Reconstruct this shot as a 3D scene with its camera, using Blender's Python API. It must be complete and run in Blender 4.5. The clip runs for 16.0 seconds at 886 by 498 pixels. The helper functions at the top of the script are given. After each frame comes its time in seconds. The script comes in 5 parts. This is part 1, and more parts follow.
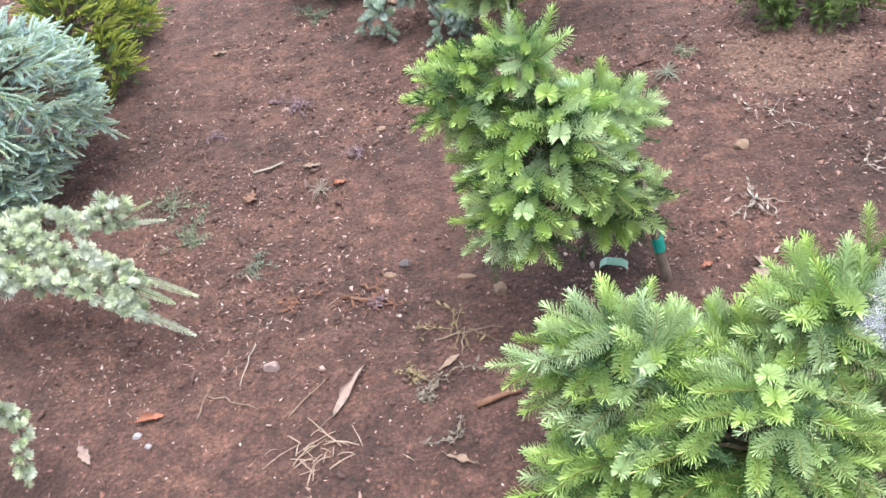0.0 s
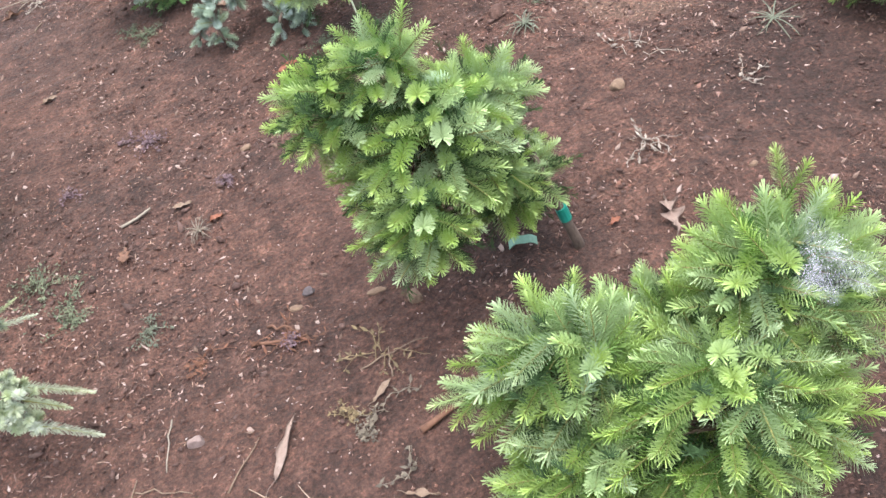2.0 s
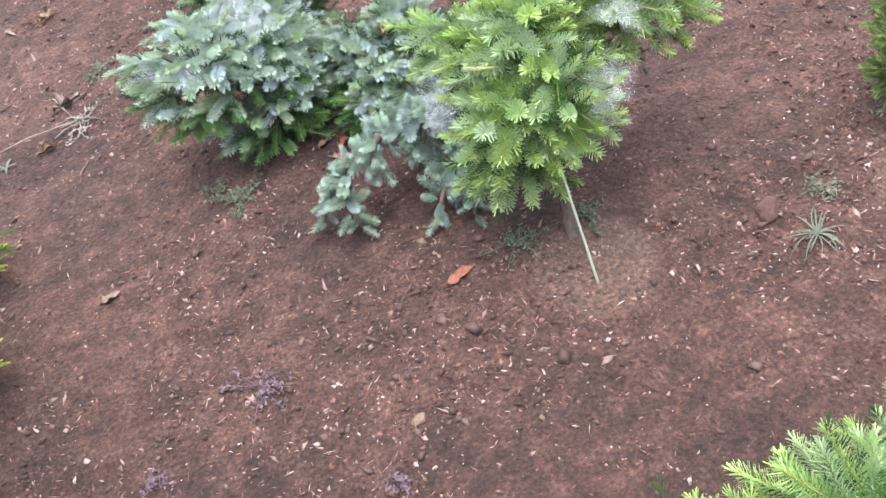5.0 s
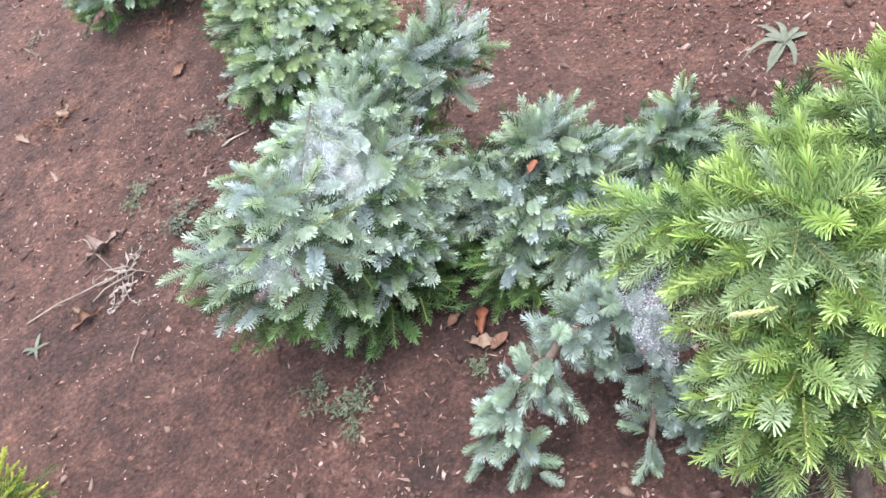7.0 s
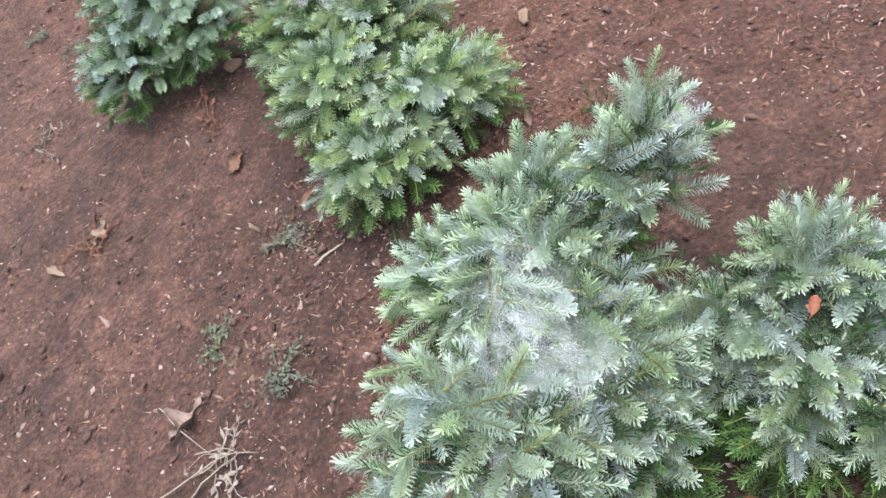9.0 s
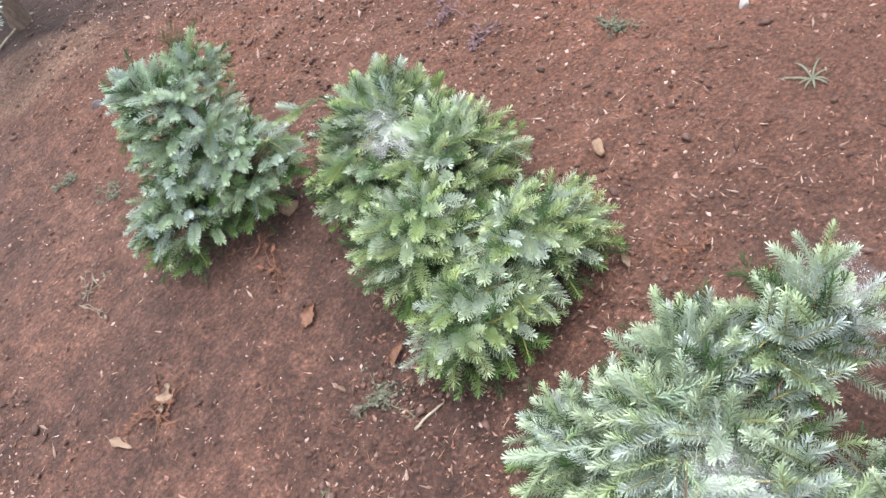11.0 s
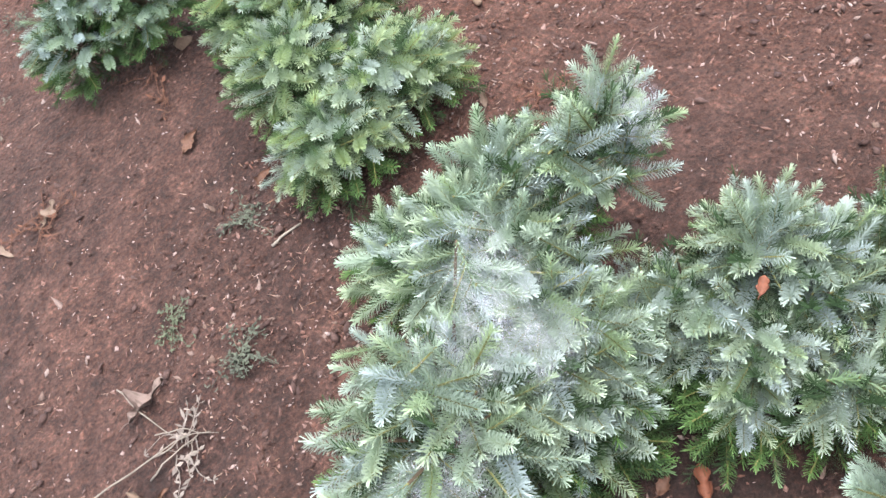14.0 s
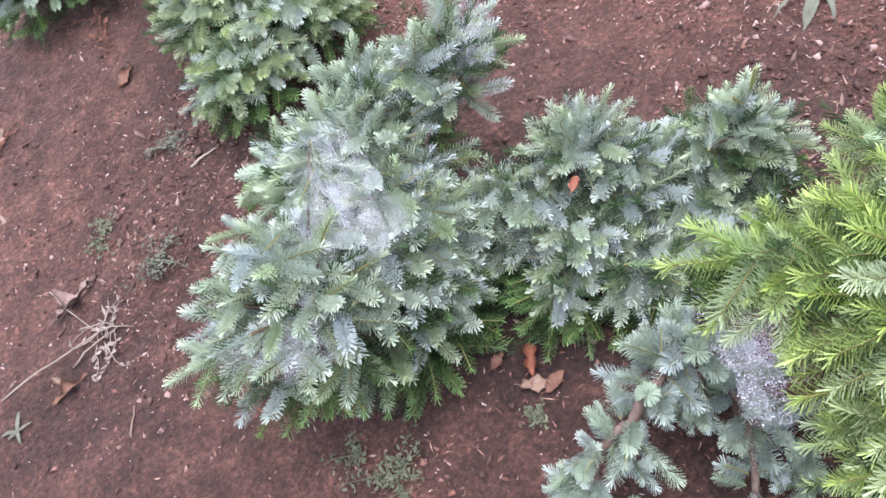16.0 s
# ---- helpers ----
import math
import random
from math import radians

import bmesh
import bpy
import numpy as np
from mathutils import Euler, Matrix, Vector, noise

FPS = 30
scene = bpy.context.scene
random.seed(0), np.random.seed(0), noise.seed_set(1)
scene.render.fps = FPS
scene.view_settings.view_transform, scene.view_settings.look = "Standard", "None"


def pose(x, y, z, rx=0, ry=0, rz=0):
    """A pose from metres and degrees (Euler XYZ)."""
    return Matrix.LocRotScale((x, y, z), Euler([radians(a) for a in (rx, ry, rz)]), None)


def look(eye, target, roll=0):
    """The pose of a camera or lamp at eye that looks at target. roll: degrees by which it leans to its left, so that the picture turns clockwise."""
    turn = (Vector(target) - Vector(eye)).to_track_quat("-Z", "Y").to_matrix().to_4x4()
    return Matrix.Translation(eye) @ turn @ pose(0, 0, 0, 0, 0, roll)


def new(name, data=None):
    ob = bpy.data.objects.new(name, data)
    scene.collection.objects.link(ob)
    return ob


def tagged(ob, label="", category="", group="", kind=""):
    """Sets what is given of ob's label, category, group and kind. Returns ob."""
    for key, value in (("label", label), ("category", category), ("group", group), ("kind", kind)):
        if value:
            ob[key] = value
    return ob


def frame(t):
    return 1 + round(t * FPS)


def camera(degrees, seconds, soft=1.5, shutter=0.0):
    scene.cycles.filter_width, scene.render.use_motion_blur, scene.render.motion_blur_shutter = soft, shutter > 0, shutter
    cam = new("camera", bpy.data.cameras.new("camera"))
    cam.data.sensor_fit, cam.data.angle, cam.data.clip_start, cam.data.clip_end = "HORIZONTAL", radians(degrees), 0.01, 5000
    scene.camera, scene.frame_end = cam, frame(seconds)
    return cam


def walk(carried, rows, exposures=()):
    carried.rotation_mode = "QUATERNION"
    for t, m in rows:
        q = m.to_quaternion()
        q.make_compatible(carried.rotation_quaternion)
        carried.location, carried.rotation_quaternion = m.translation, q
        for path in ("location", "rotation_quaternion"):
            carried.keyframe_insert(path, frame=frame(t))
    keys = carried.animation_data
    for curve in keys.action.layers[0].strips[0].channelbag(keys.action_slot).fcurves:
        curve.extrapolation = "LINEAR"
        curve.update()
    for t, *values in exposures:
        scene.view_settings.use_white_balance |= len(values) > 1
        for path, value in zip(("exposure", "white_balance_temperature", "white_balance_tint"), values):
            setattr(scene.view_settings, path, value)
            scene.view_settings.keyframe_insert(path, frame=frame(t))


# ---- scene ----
cam = camera(52.0, 16.0, soft=1.5, shutter=0.0)
walk(cam, [
    (0, look((-0.0000, -0.0000, 1.3000), (-0.0000, 1.2969, 0.2009), -10.42)),
    (0.5, look((0.0089, -0.0009, 1.3036), (0.0387, 1.3363, 0.2542), -8.05)),
    (1, look((0.0245, 0.0213, 1.2919), (0.1615, 1.3217, 0.2055), -9.68)),
    (1.5, look((0.0272, 0.0747, 1.3128), (0.2138, 1.2913, 0.1402), -14.57)),
    (2, look((0.0197, 0.1624, 1.3196), (0.1829, 1.3492, 0.1135), -18.84)),
    (2.5, look((-0.0187, 0.2809, 1.3244), (0.1553, 1.4614, 0.1136), -19.15)),
    (3, look((-0.0936, 0.4232, 1.3294), (0.1303, 1.6037, 0.1268), -16.87)),
    (3.5, look((-0.1403, 0.5979, 1.2989), (0.1156, 1.7895, 0.1137), -15.17)),
    (4, look((-0.1330, 0.7840, 1.2841), (0.0967, 1.9805, 0.0985), -15.48)),
    (4.2, look((-0.1289, 0.8571, 1.2824), (0.0875, 2.0527, 0.0934), -15.77)),
    (6.3, look((-0.1017, 1.6713, 1.2509), (0.0380, 2.8181, 0.0039), -21.06)),
    (6.5, look((-0.0955, 1.7398, 1.2456), (0.0301, 2.8845, -0.0051), -22.06)),
    (7, look((-0.0915, 1.9055, 1.2299), (0.0055, 3.0407, -0.0318), -24.60)),
    (7.5, look((-0.1378, 2.0680, 1.2502), (-0.0150, 3.1734, -0.0355), -24.74)),
    (8, look((-0.1673, 2.2157, 1.2072), (-0.0355, 3.3254, -0.0740), -25.39)),
    (8.5, look((-0.1545, 2.3628, 1.1715), (-0.0679, 3.4635, -0.1212), -29.51)),
    (9, look((-0.1627, 2.4687, 1.1582), (-0.0962, 3.5684, -0.1365), -33.05)),
    (9.5, look((-0.1828, 2.5772, 1.1774), (-0.1055, 3.6649, -0.1268), -35.10)),
    (10, look((-0.2133, 2.6742, 1.2189), (-0.0950, 3.7459, -0.0953), -34.74)),
    (10.2, look((-0.2192, 2.7040, 1.2315), (-0.0846, 3.7771, -0.0801), -34.55)),
    (12.3, look((-0.2723, 2.7217, 1.3058), (-0.0302, 3.9364, 0.1414), -29.87)),
    (12.5, look((-0.2726, 2.7021, 1.2994), (-0.0359, 3.9101, 0.1269), -29.65)),
    (13, look((-0.2727, 2.6531, 1.2946), (-0.0550, 3.8036, 0.0621), -29.13)),
    (13.5, look((-0.2267, 2.5639, 1.2451), (-0.0640, 3.6525, -0.0504), -30.14)),
    (14, look((-0.1805, 2.4762, 1.1938), (-0.0533, 3.4894, -0.1654), -30.39)),
    (14.5, look((-0.1463, 2.3951, 1.1722), (-0.0487, 3.3698, -0.2172), -30.39)),
    (15, look((-0.1190, 2.3267, 1.1757), (-0.0350, 3.2963, -0.2181), -29.94)),
    (15.5, look((-0.1004, 2.2651, 1.1974), (-0.0027, 3.2452, -0.1883), -28.92)),
    (16, look((-0.0934, 2.1988, 1.2233), (0.0050, 3.1904, -0.1540), -30.69)),
], [(0, 2.65, 6400, 10), (0.5, 2.55, 6500, 10), (1.0, 2.45, 6550, 10), (2.5, 2.52, 6550, 10), (4.0, 2.55, 6250, 10), (6.4, 2.63, 6250, 13), (7.2, 2.6, 6350, 13), (7.6, 2.48, 6250, 11), (8.5, 2.35, 6400, 10), (10.2, 2.44, 6700, 11), (12.4, 2.54, 6900, 12), (13.5, 2.58, 6650, 12), (14.0, 2.45, 6500, 12), (14.7, 2.40, 6300, 20), (16, 2.40, 6250, 24)])

# ---- world, sun ----
world = bpy.data.worlds.new("overcast_sky")
scene.world = world
world.use_nodes = True
wn, wl = world.node_tree.nodes, world.node_tree.links
sky = wn.new("ShaderNodeTexSky")
sky.sky_type, sky.sun_disc = "NISHITA", False
sky.sun_elevation, sky.sun_rotation = radians(80), radians(8)
sky.air_density, sky.dust_density = 1.0, 3.0
grey = wn.new("ShaderNodeHueSaturation")
grey.inputs["Saturation"].default_value = 0.35
wl.new(sky.outputs["Color"], grey.inputs["Color"])
wl.new(grey.outputs["Color"], wn["Background"].inputs["Color"])
wn["Background"].inputs["Strength"].default_value = 0.15
sun = new("sun", bpy.data.lights.new("sun", "SUN"))
sun.data.energy, sun.data.angle, sun.data.color = 1.5, radians(48), (1.0, 0.97, 0.93)
sun.rotation_euler = (radians(5), radians(5), 0)

# ---- helpers of this scene ----
rng = random.Random(7)


def lattice(ix, iy, seed):
    h = (ix.astype(np.int64) * 374761393 + iy.astype(np.int64) * 668265263 + seed * 144665) & 0xFFFFFFFF
    h = ((h ^ (h >> 13)) * 1274126177) & 0xFFFFFFFF
    return ((h ^ (h >> 16)) & 0xFFFF) / 65535.0


def vnoise(x, y, size, seed):
    """Smooth noise from -1 to 1 with features of that size in metres."""
    x, y = np.asarray(x, float) / size, np.asarray(y, float) / size
    ix, iy = np.floor(x), np.floor(y)
    fx, fy = x - ix, y - iy
    fx, fy = fx * fx * (3 - 2 * fx), fy * fy * (3 - 2 * fy)
    a, b = lattice(ix, iy, seed), lattice(ix + 1, iy, seed)
    c, d = lattice(ix, iy + 1, seed), lattice(ix + 1, iy + 1, seed)
    return 2 * ((a * (1 - fx) + b * fx) * (1 - fy) + (c * (1 - fx) + d * fx) * fy) - 1


# soil mounds and hollows: x, y, radius, height
MOUNDS = [(0.24, 2.29, 0.16, 0.035), (0.46, 1.38, 0.14, -0.012), (0.10, 2.95, 0.3, 0.02), (-0.20, 4.25, 0.25, 0.02), (0.02, 3.85, 0.3, 0.015),
          (0.95, 2.04, 0.18, -0.02), (1.06, 2.06, 0.34, 0.02), (0.55, 2.25, 0.12, 0.012), (-0.50, 5.3, 0.35, 0.05), (-0.20, 5.0, 0.25, 0.03), (-0.80, 2.4, 0.3, 0.03),
          (1.45, 1.35, 0.3, 0.02)]


def looseness(x, y):
    """From 0 where the soil is a smooth crust to 1 where it is crumbly and strewn with litter."""
    return np.clip(0.5 + 0.85 * vnoise(x, y, 0.36, 9) + 0.45 * vnoise(x, y, 0.12, 10), 0, 1)


def soil_height(x, y):
    x, y = np.asarray(x, float), np.asarray(y, float)
    loose = 0.25 + 0.75 * looseness(x, y)
    z = 0.010 * vnoise(x, y, 0.55, 1) + 0.007 * vnoise(x, y, 0.17, 2) + loose * (0.0060 * vnoise(x, y, 0.065, 3) + 0.0052 * vnoise(x, y, 0.03, 4))
    for mx, my, r, h in MOUNDS:
        z = z + h * np.exp(-((x - mx) ** 2 + (y - my) ** 2) / (r * r))
    return z


def gz(x, y):
    return float(soil_height(x, y))


def mesh_of(name, verts, faces, mat=None, smooth=False):
    me = bpy.data.meshes.new(name)
    me.from_pydata([tuple(v) for v in verts], [], [tuple(f) for f in faces])
    if mat:
        me.materials.append(mat)
    if smooth:
        me.polygons.foreach_set("use_smooth", [True] * len(me.polygons))
    me.update()
    return me


def part(name, me, parent, label=""):
    ob = new(name, me)
    ob.parent = parent
    return tagged(ob, label=label)


def tube(verts, faces, path, radii, sides=6):
    """Adds a tapered tube along a path to verts and faces."""
    start = len(verts)
    path = [Vector(p) for p in path]
    for i, p in enumerate(path):
        ahead = (path[min(i + 1, len(path) - 1)] - path[max(i - 1, 0)]).normalized()
        side = ahead.cross(Vector((0.3, 0.2, 1.0)))
        side = side.normalized() if side.length > 0.05 else Vector((1, 0, 0))
        up = side.cross(ahead)
        for k in range(sides):
            a = 2 * math.pi * k / sides
            verts.append(p + radii[i] * (math.cos(a) * side + math.sin(a) * up))
    for i in range(len(path) - 1):
        for k in range(sides):
            a, b = start + i * sides + k, start + i * sides + (k + 1) % sides
            faces.append((a, b, b + sides, a + sides))
    faces.append(tuple(start + (len(path) - 1) * sides + k for k in range(sides)))
    faces.append(tuple(start + sides - 1 - k for k in range(sides)))


def bent(a, b, sag, steps=6, wobble=0.0):
    a, b = Vector(a), Vector(b)
    out = []
    for i in range(steps + 1):
        s = i / steps
        p = a.lerp(b, s) + Vector((0, 0, sag * 4 * s * (1 - s)))
        if 0 < i < steps:
            p += Vector([rng.uniform(-wobble, wobble) for _ in range(3)])
        out.append(p)
    return out


# ---- materials ----
def material(name, rough=0.8):
    m = bpy.data.materials.new(name)
    m.use_nodes = True
    n, l = m.node_tree.nodes, m.node_tree.links
    bsdf = n["Principled BSDF"]
    bsdf.inputs["Roughness"].default_value = rough
    bsdf.inputs["Specular IOR Level"].default_value = 0.3
    return m, n, l, bsdf


def ramp_of(n, stops):
    r = n.new("ShaderNodeValToRGB")
    e = r.color_ramp.elements
    e[0].position, e[0].color = stops[0][0], (*stops[0][1], 1)
    e[1].position, e[1].color = stops[-1][0], (*stops[-1][1], 1)
    for p, c in stops[1:-1]:
        x = e.new(p)
        x.color = (*c, 1)
    return r


def noise_node(n, l, coord, scale, detail=4.0, rough=0.6):
    t = n.new("ShaderNodeTexNoise")
    t.inputs["Scale"].default_value, t.inputs["Detail"].default_value, t.inputs["Roughness"].default_value = scale, detail, rough
    l.new(coord, t.inputs["Vector"])
    return t


def mixed(n, l, kind, factor, a, b):
    x = n.new("ShaderNodeMix")
    x.data_type, x.blend_type = "RGBA", kind
    for value, socket in ((factor, x.inputs[0]), (a, x.inputs[6]), (b, x.inputs[7])):
        if isinstance(value, (int, float)):
            socket.default_value = value
        elif isinstance(value, tuple):
            socket.default_value = (*value, 1)
        else:
            l.new(value, socket)
    return x.outputs[2]


def soil_material():
    m, n, l, bsdf = material("damp_red_brown_soil", 0.92)
    pos = n.new("ShaderNodeNewGeometry").outputs["Position"]
    big = noise_node(n, l, pos, 2.2, 4)
    mid = noise_node(n, l, pos, 17, 6, 0.7)
    fine = noise_node(n, l, pos, 120, 6, 0.75)
    base = ramp_of(n, [(0.30, SOIL_DARK), (0.50, SOIL_MID), (0.70, SOIL_PALE)])
    l.new(mid.outputs["Fac"], base.inputs["Fac"])
    patch = ramp_of(n, [(0.35, (0.64, 0.62, 0.63)), (0.65, (1.24, 1.20, 1.14))])
    l.new(big.outputs["Fac"], patch.inputs["Fac"])
    col = mixed(n, l, "MULTIPLY", 1.0, base.outputs["Color"], patch.outputs["Color"])
    # The darkest tint is wet soil, and painted shade in the spruce hollow.
    dry, damp_shade, red = (0.105, 0.066, 0.050), (0.016, 0.0075, 0.0062), (0.094, 0.039, 0.024)
    for px, py, pr, amount, tint, edge in ((0.62, 4.15, 0.62, 0.5, red, 0.2), (0.95, 3.35, 0.40, 0.4, red, 0.2), (-0.1, 4.95, 0.42, 0.4, red, 0.3), (1.02, 1.50, 0.34, 0.4, damp_shade, 0.2),
                                           (1.00, 2.06, 0.14, 0.6, dry, 1.2), (-0.12, 5.62, 0.28, 0.9, damp_shade, 0.7), (-0.66, 5.84, 0.28, 0.9, damp_shade, 0.7), (0.12, 5.20, 0.16, 0.5, damp_shade, 0.7),
                                           (-0.50, 5.62, 0.12, 0.7, damp_shade, 0.8), (-0.57, 5.42, 0.14, 0.75, dry, 1.2), (-0.40, 5.34, 0.09, 0.55, dry, 1.2), (-0.10, 5.47, 0.07, 0.45, dry, 1.2),
                                           # (-0.24, 4.17), (0.36, 1.36): darker patches under the small spruce and the
                                           # fir
                                           # (0.02, 2.87): shade between the two spruces, painted into the soil colour
                                           (-0.24, 4.17, 0.10, 0.5, damp_shade, 0.6), (0.30, 2.20, 0.09, 0.6, dry, 1.2), (0.02, 2.87, 0.17, 0.9, damp_shade, 0.6), (0.36, 1.36, 0.18, 0.4, damp_shade, 0.6)):
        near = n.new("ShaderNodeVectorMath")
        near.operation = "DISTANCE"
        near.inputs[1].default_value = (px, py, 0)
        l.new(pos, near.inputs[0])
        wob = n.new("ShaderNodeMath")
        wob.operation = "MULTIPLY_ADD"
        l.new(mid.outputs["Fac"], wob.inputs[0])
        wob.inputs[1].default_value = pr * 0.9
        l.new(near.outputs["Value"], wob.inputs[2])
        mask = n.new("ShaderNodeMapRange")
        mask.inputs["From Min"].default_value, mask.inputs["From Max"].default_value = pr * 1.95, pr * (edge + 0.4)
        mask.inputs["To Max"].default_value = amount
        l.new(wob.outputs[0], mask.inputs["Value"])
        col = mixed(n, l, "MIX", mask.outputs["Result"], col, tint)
    grain = ramp_of(n, [(0.34, (0.34, 0.34, 0.35)), (0.50, (0.88, 0.88, 0.88)), (0.59, (1.35, 1.31, 1.28)), (0.67, (2.1, 1.95, 1.9))])
    l.new(fine.outputs["Fac"], grain.inputs["Fac"])
    col = mixed(n, l, "MULTIPLY", 1.0, col, grain.outputs["Color"])
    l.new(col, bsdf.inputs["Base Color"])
    bump = n.new("ShaderNodeBump")
    bump.inputs["Strength"].default_value, bump.inputs["Distance"].default_value = 1.0, 0.009
    l.new(fine.outputs["Fac"], bump.inputs["Height"])
    lumps = n.new("ShaderNodeBump")
    lumps.inputs["Strength"].default_value, lumps.inputs["Distance"].default_value = 0.9, 0.02
    clump = noise_node(n, l, pos, 42, 3, 0.55)
    l.new(clump.outputs["Fac"], lumps.inputs["Height"])
    l.new(bump.outputs["Normal"], lumps.inputs["Normal"])
    l.new(lumps.outputs["Normal"], bsdf.inputs["Normal"])
    return m


def needle_material(name, inner, outer, pale, pale_share=0.35):
    """Conifer needles: older inner colour, fresher tip colour, waxy pale shoots here and there."""
    inner, outer, pale = (tuple(c * k for c in q) for q, k in ((inner, 0.62), (outer, 0.66), (pale, 0.66)))
    m, n, l, bsdf = material(name, 0.65)
    bsdf.inputs["Specular IOR Level"].default_value = 0.16
    isle = n.new("ShaderNodeNewGeometry")
    info = n.new("ShaderNodeObjectInfo")

    def uv_of(layer):
        uv, xyz = n.new("ShaderNodeUVMap"), n.new("ShaderNodeSeparateXYZ")
        uv.uv_map = layer
        l.new(uv.outputs[0], xyz.inputs[0])
        return xyz.outputs["X"], xyz.outputs["Y"]

    def math_of(kind, x, y):
        q = n.new("ShaderNodeMath")
        q.operation = kind
        for value, socket in ((x, q.inputs[0]), (y, q.inputs[1])):
            if isinstance(value, (int, float)):
                socket.default_value = value
            else:
                l.new(value, socket)
        return q.outputs[0]

    tone, along = uv_of("along_needle")
    age, _ = uv_of("shoot_age")
    young = ramp_of(n, [(0.10, inner), (0.95, outer)])
    l.new(age, young.inputs["Fac"])
    own = math_of("FRACT", math_of("ADD", tone, info.outputs["Random"]), 0.0)
    share = n.new("ShaderNodeMapRange")
    share.inputs["From Min"].default_value, share.inputs["From Max"].default_value = 1 - pale_share - 0.15, 1 - pale_share + 0.25
    share.inputs["To Max"].default_value = 0.65
    l.new(own, share.inputs["Value"])
    col = mixed(n, l, "MIX", share.outputs["Result"], young.outputs["Color"], pale)
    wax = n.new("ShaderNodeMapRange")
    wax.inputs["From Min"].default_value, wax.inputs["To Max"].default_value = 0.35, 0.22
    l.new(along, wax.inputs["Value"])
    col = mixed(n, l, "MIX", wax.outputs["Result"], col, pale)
    frac = math_of("FRACT", math_of("MULTIPLY", own, 7.31), 0.0)
    hue = ramp_of(n, [(0.0, (0.84, 0.92, 0.70)), (0.4, (1.0, 1.02, 0.92)), (1.0, (1.06, 1.06, 1.12))])
    l.new(frac, hue.inputs["Fac"])
    col = mixed(n, l, "MULTIPLY", 1.0, col, hue.outputs["Color"])
    vary = ramp_of(n, [(0.0, (0.80, 0.83, 0.80)), (0.6, (1.0, 1.0, 1.0)), (1.0, (1.06, 1.06, 1.08))])
    l.new(isle.outputs["Random Per Island"], vary.inputs["Fac"])
    col = mixed(n, l, "MULTIPLY", 1.0, col, vary.outputs["Color"])
    l.new(col, bsdf.inputs["Base Color"])
    thin = n.new("ShaderNodeBsdfTranslucent")
    l.new(col, thin.inputs["Color"])
    mix = n.new("ShaderNodeMixShader")
    mix.inputs[0].default_value = 0.22
    l.new(bsdf.outputs[0], mix.inputs[1])
    l.new(thin.outputs[0], mix.inputs[2])
    l.new(mix.outputs[0], n["Material Output"].inputs["Surface"])
    return m


def grainy(name, dark, pale, scale=60, rough=0.85, bump=0.4, stretch=(1, 1, 1)):
    m, n, l, bsdf = material(name, rough)
    co = n.new("ShaderNodeTexCoord").outputs["Object"]
    mp = n.new("ShaderNodeMapping")
    mp.inputs["Scale"].default_value = stretch
    l.new(co, mp.inputs["Vector"])
    a = noise_node(n, l, mp.outputs[0], scale, 6, 0.7)
    r = ramp_of(n, [(0.3, tuple(0.62 * q for q in dark)), (0.7, tuple(0.62 * q for q in pale))])
    l.new(a.outputs["Fac"], r.inputs["Fac"])
    isle = n.new("ShaderNodeNewGeometry")
    vary = ramp_of(n, [(0.0, (0.6, 0.6, 0.6)), (1.0, (1.35, 1.35, 1.35))])
    l.new(isle.outputs["Random Per Island"], vary.inputs["Fac"])
    l.new(mixed(n, l, "MULTIPLY", 1.0, r.outputs["Color"], vary.outputs["Color"]), bsdf.inputs["Base Color"])
    b = n.new("ShaderNodeBump")
    b.inputs["Strength"].default_value, b.inputs["Distance"].default_value = bump, 0.002
    l.new(a.outputs["Fac"], b.inputs["Height"])
    l.new(b.outputs["Normal"], bsdf.inputs["Normal"])
    return m


SOIL_DARK, SOIL_MID, SOIL_PALE = (0.0240, 0.0120, 0.0099), (0.052, 0.0260, 0.0204), (0.091, 0.0485, 0.0382)
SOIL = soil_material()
BARK = grainy("dark_bark", (0.05, 0.035, 0.028), (0.16, 0.12, 0.10), 90, 0.9, 0.8, (1, 1, 0.3))
GREEN_TWIG = grainy("young_green_twig", (0.20, 0.205, 0.075), (0.33, 0.32, 0.125), 120)
TWIG = grainy("brown_twig_bark", (0.06, 0.045, 0.03), (0.15, 0.11, 0.07), 120)
N_FIR = needle_material("yellow_green_fir_needles", (0.080, 0.245, 0.055), (0.385, 0.53, 0.150), (0.48, 0.60, 0.42), 0.42)
# Deep green of inner needles, with the gloom between shoots painted in.
N_SHADED = needle_material("shaded_deep_green_inner_needles", (0.05, 0.095, 0.04), (0.09, 0.15, 0.06), (0.10, 0.16, 0.09), 0.2)
N_BRIGHT = needle_material("bright_yellow_green_needles", (0.095, 0.25, 0.040), (0.375, 0.515, 0.145), (0.46, 0.57, 0.42), 0.40)
N_SILVER = needle_material("silver_green_spruce_needles", (0.235, 0.35, 0.225), (0.455, 0.56, 0.415), (0.47, 0.56, 0.60), 0.5)
# Older needles' green; also paints the shade on undersides and low sprays.
N_OLD_SHADED = needle_material("green_older_shaded_needles", (0.07, 0.17, 0.055), (0.16, 0.29, 0.10), (0.22, 0.34, 0.19), 0.2)
N_SAGE = needle_material("sage_green_spruce_needles", (0.15, 0.28, 0.12), (0.41, 0.515, 0.29), (0.47, 0.565, 0.56), 0.5)
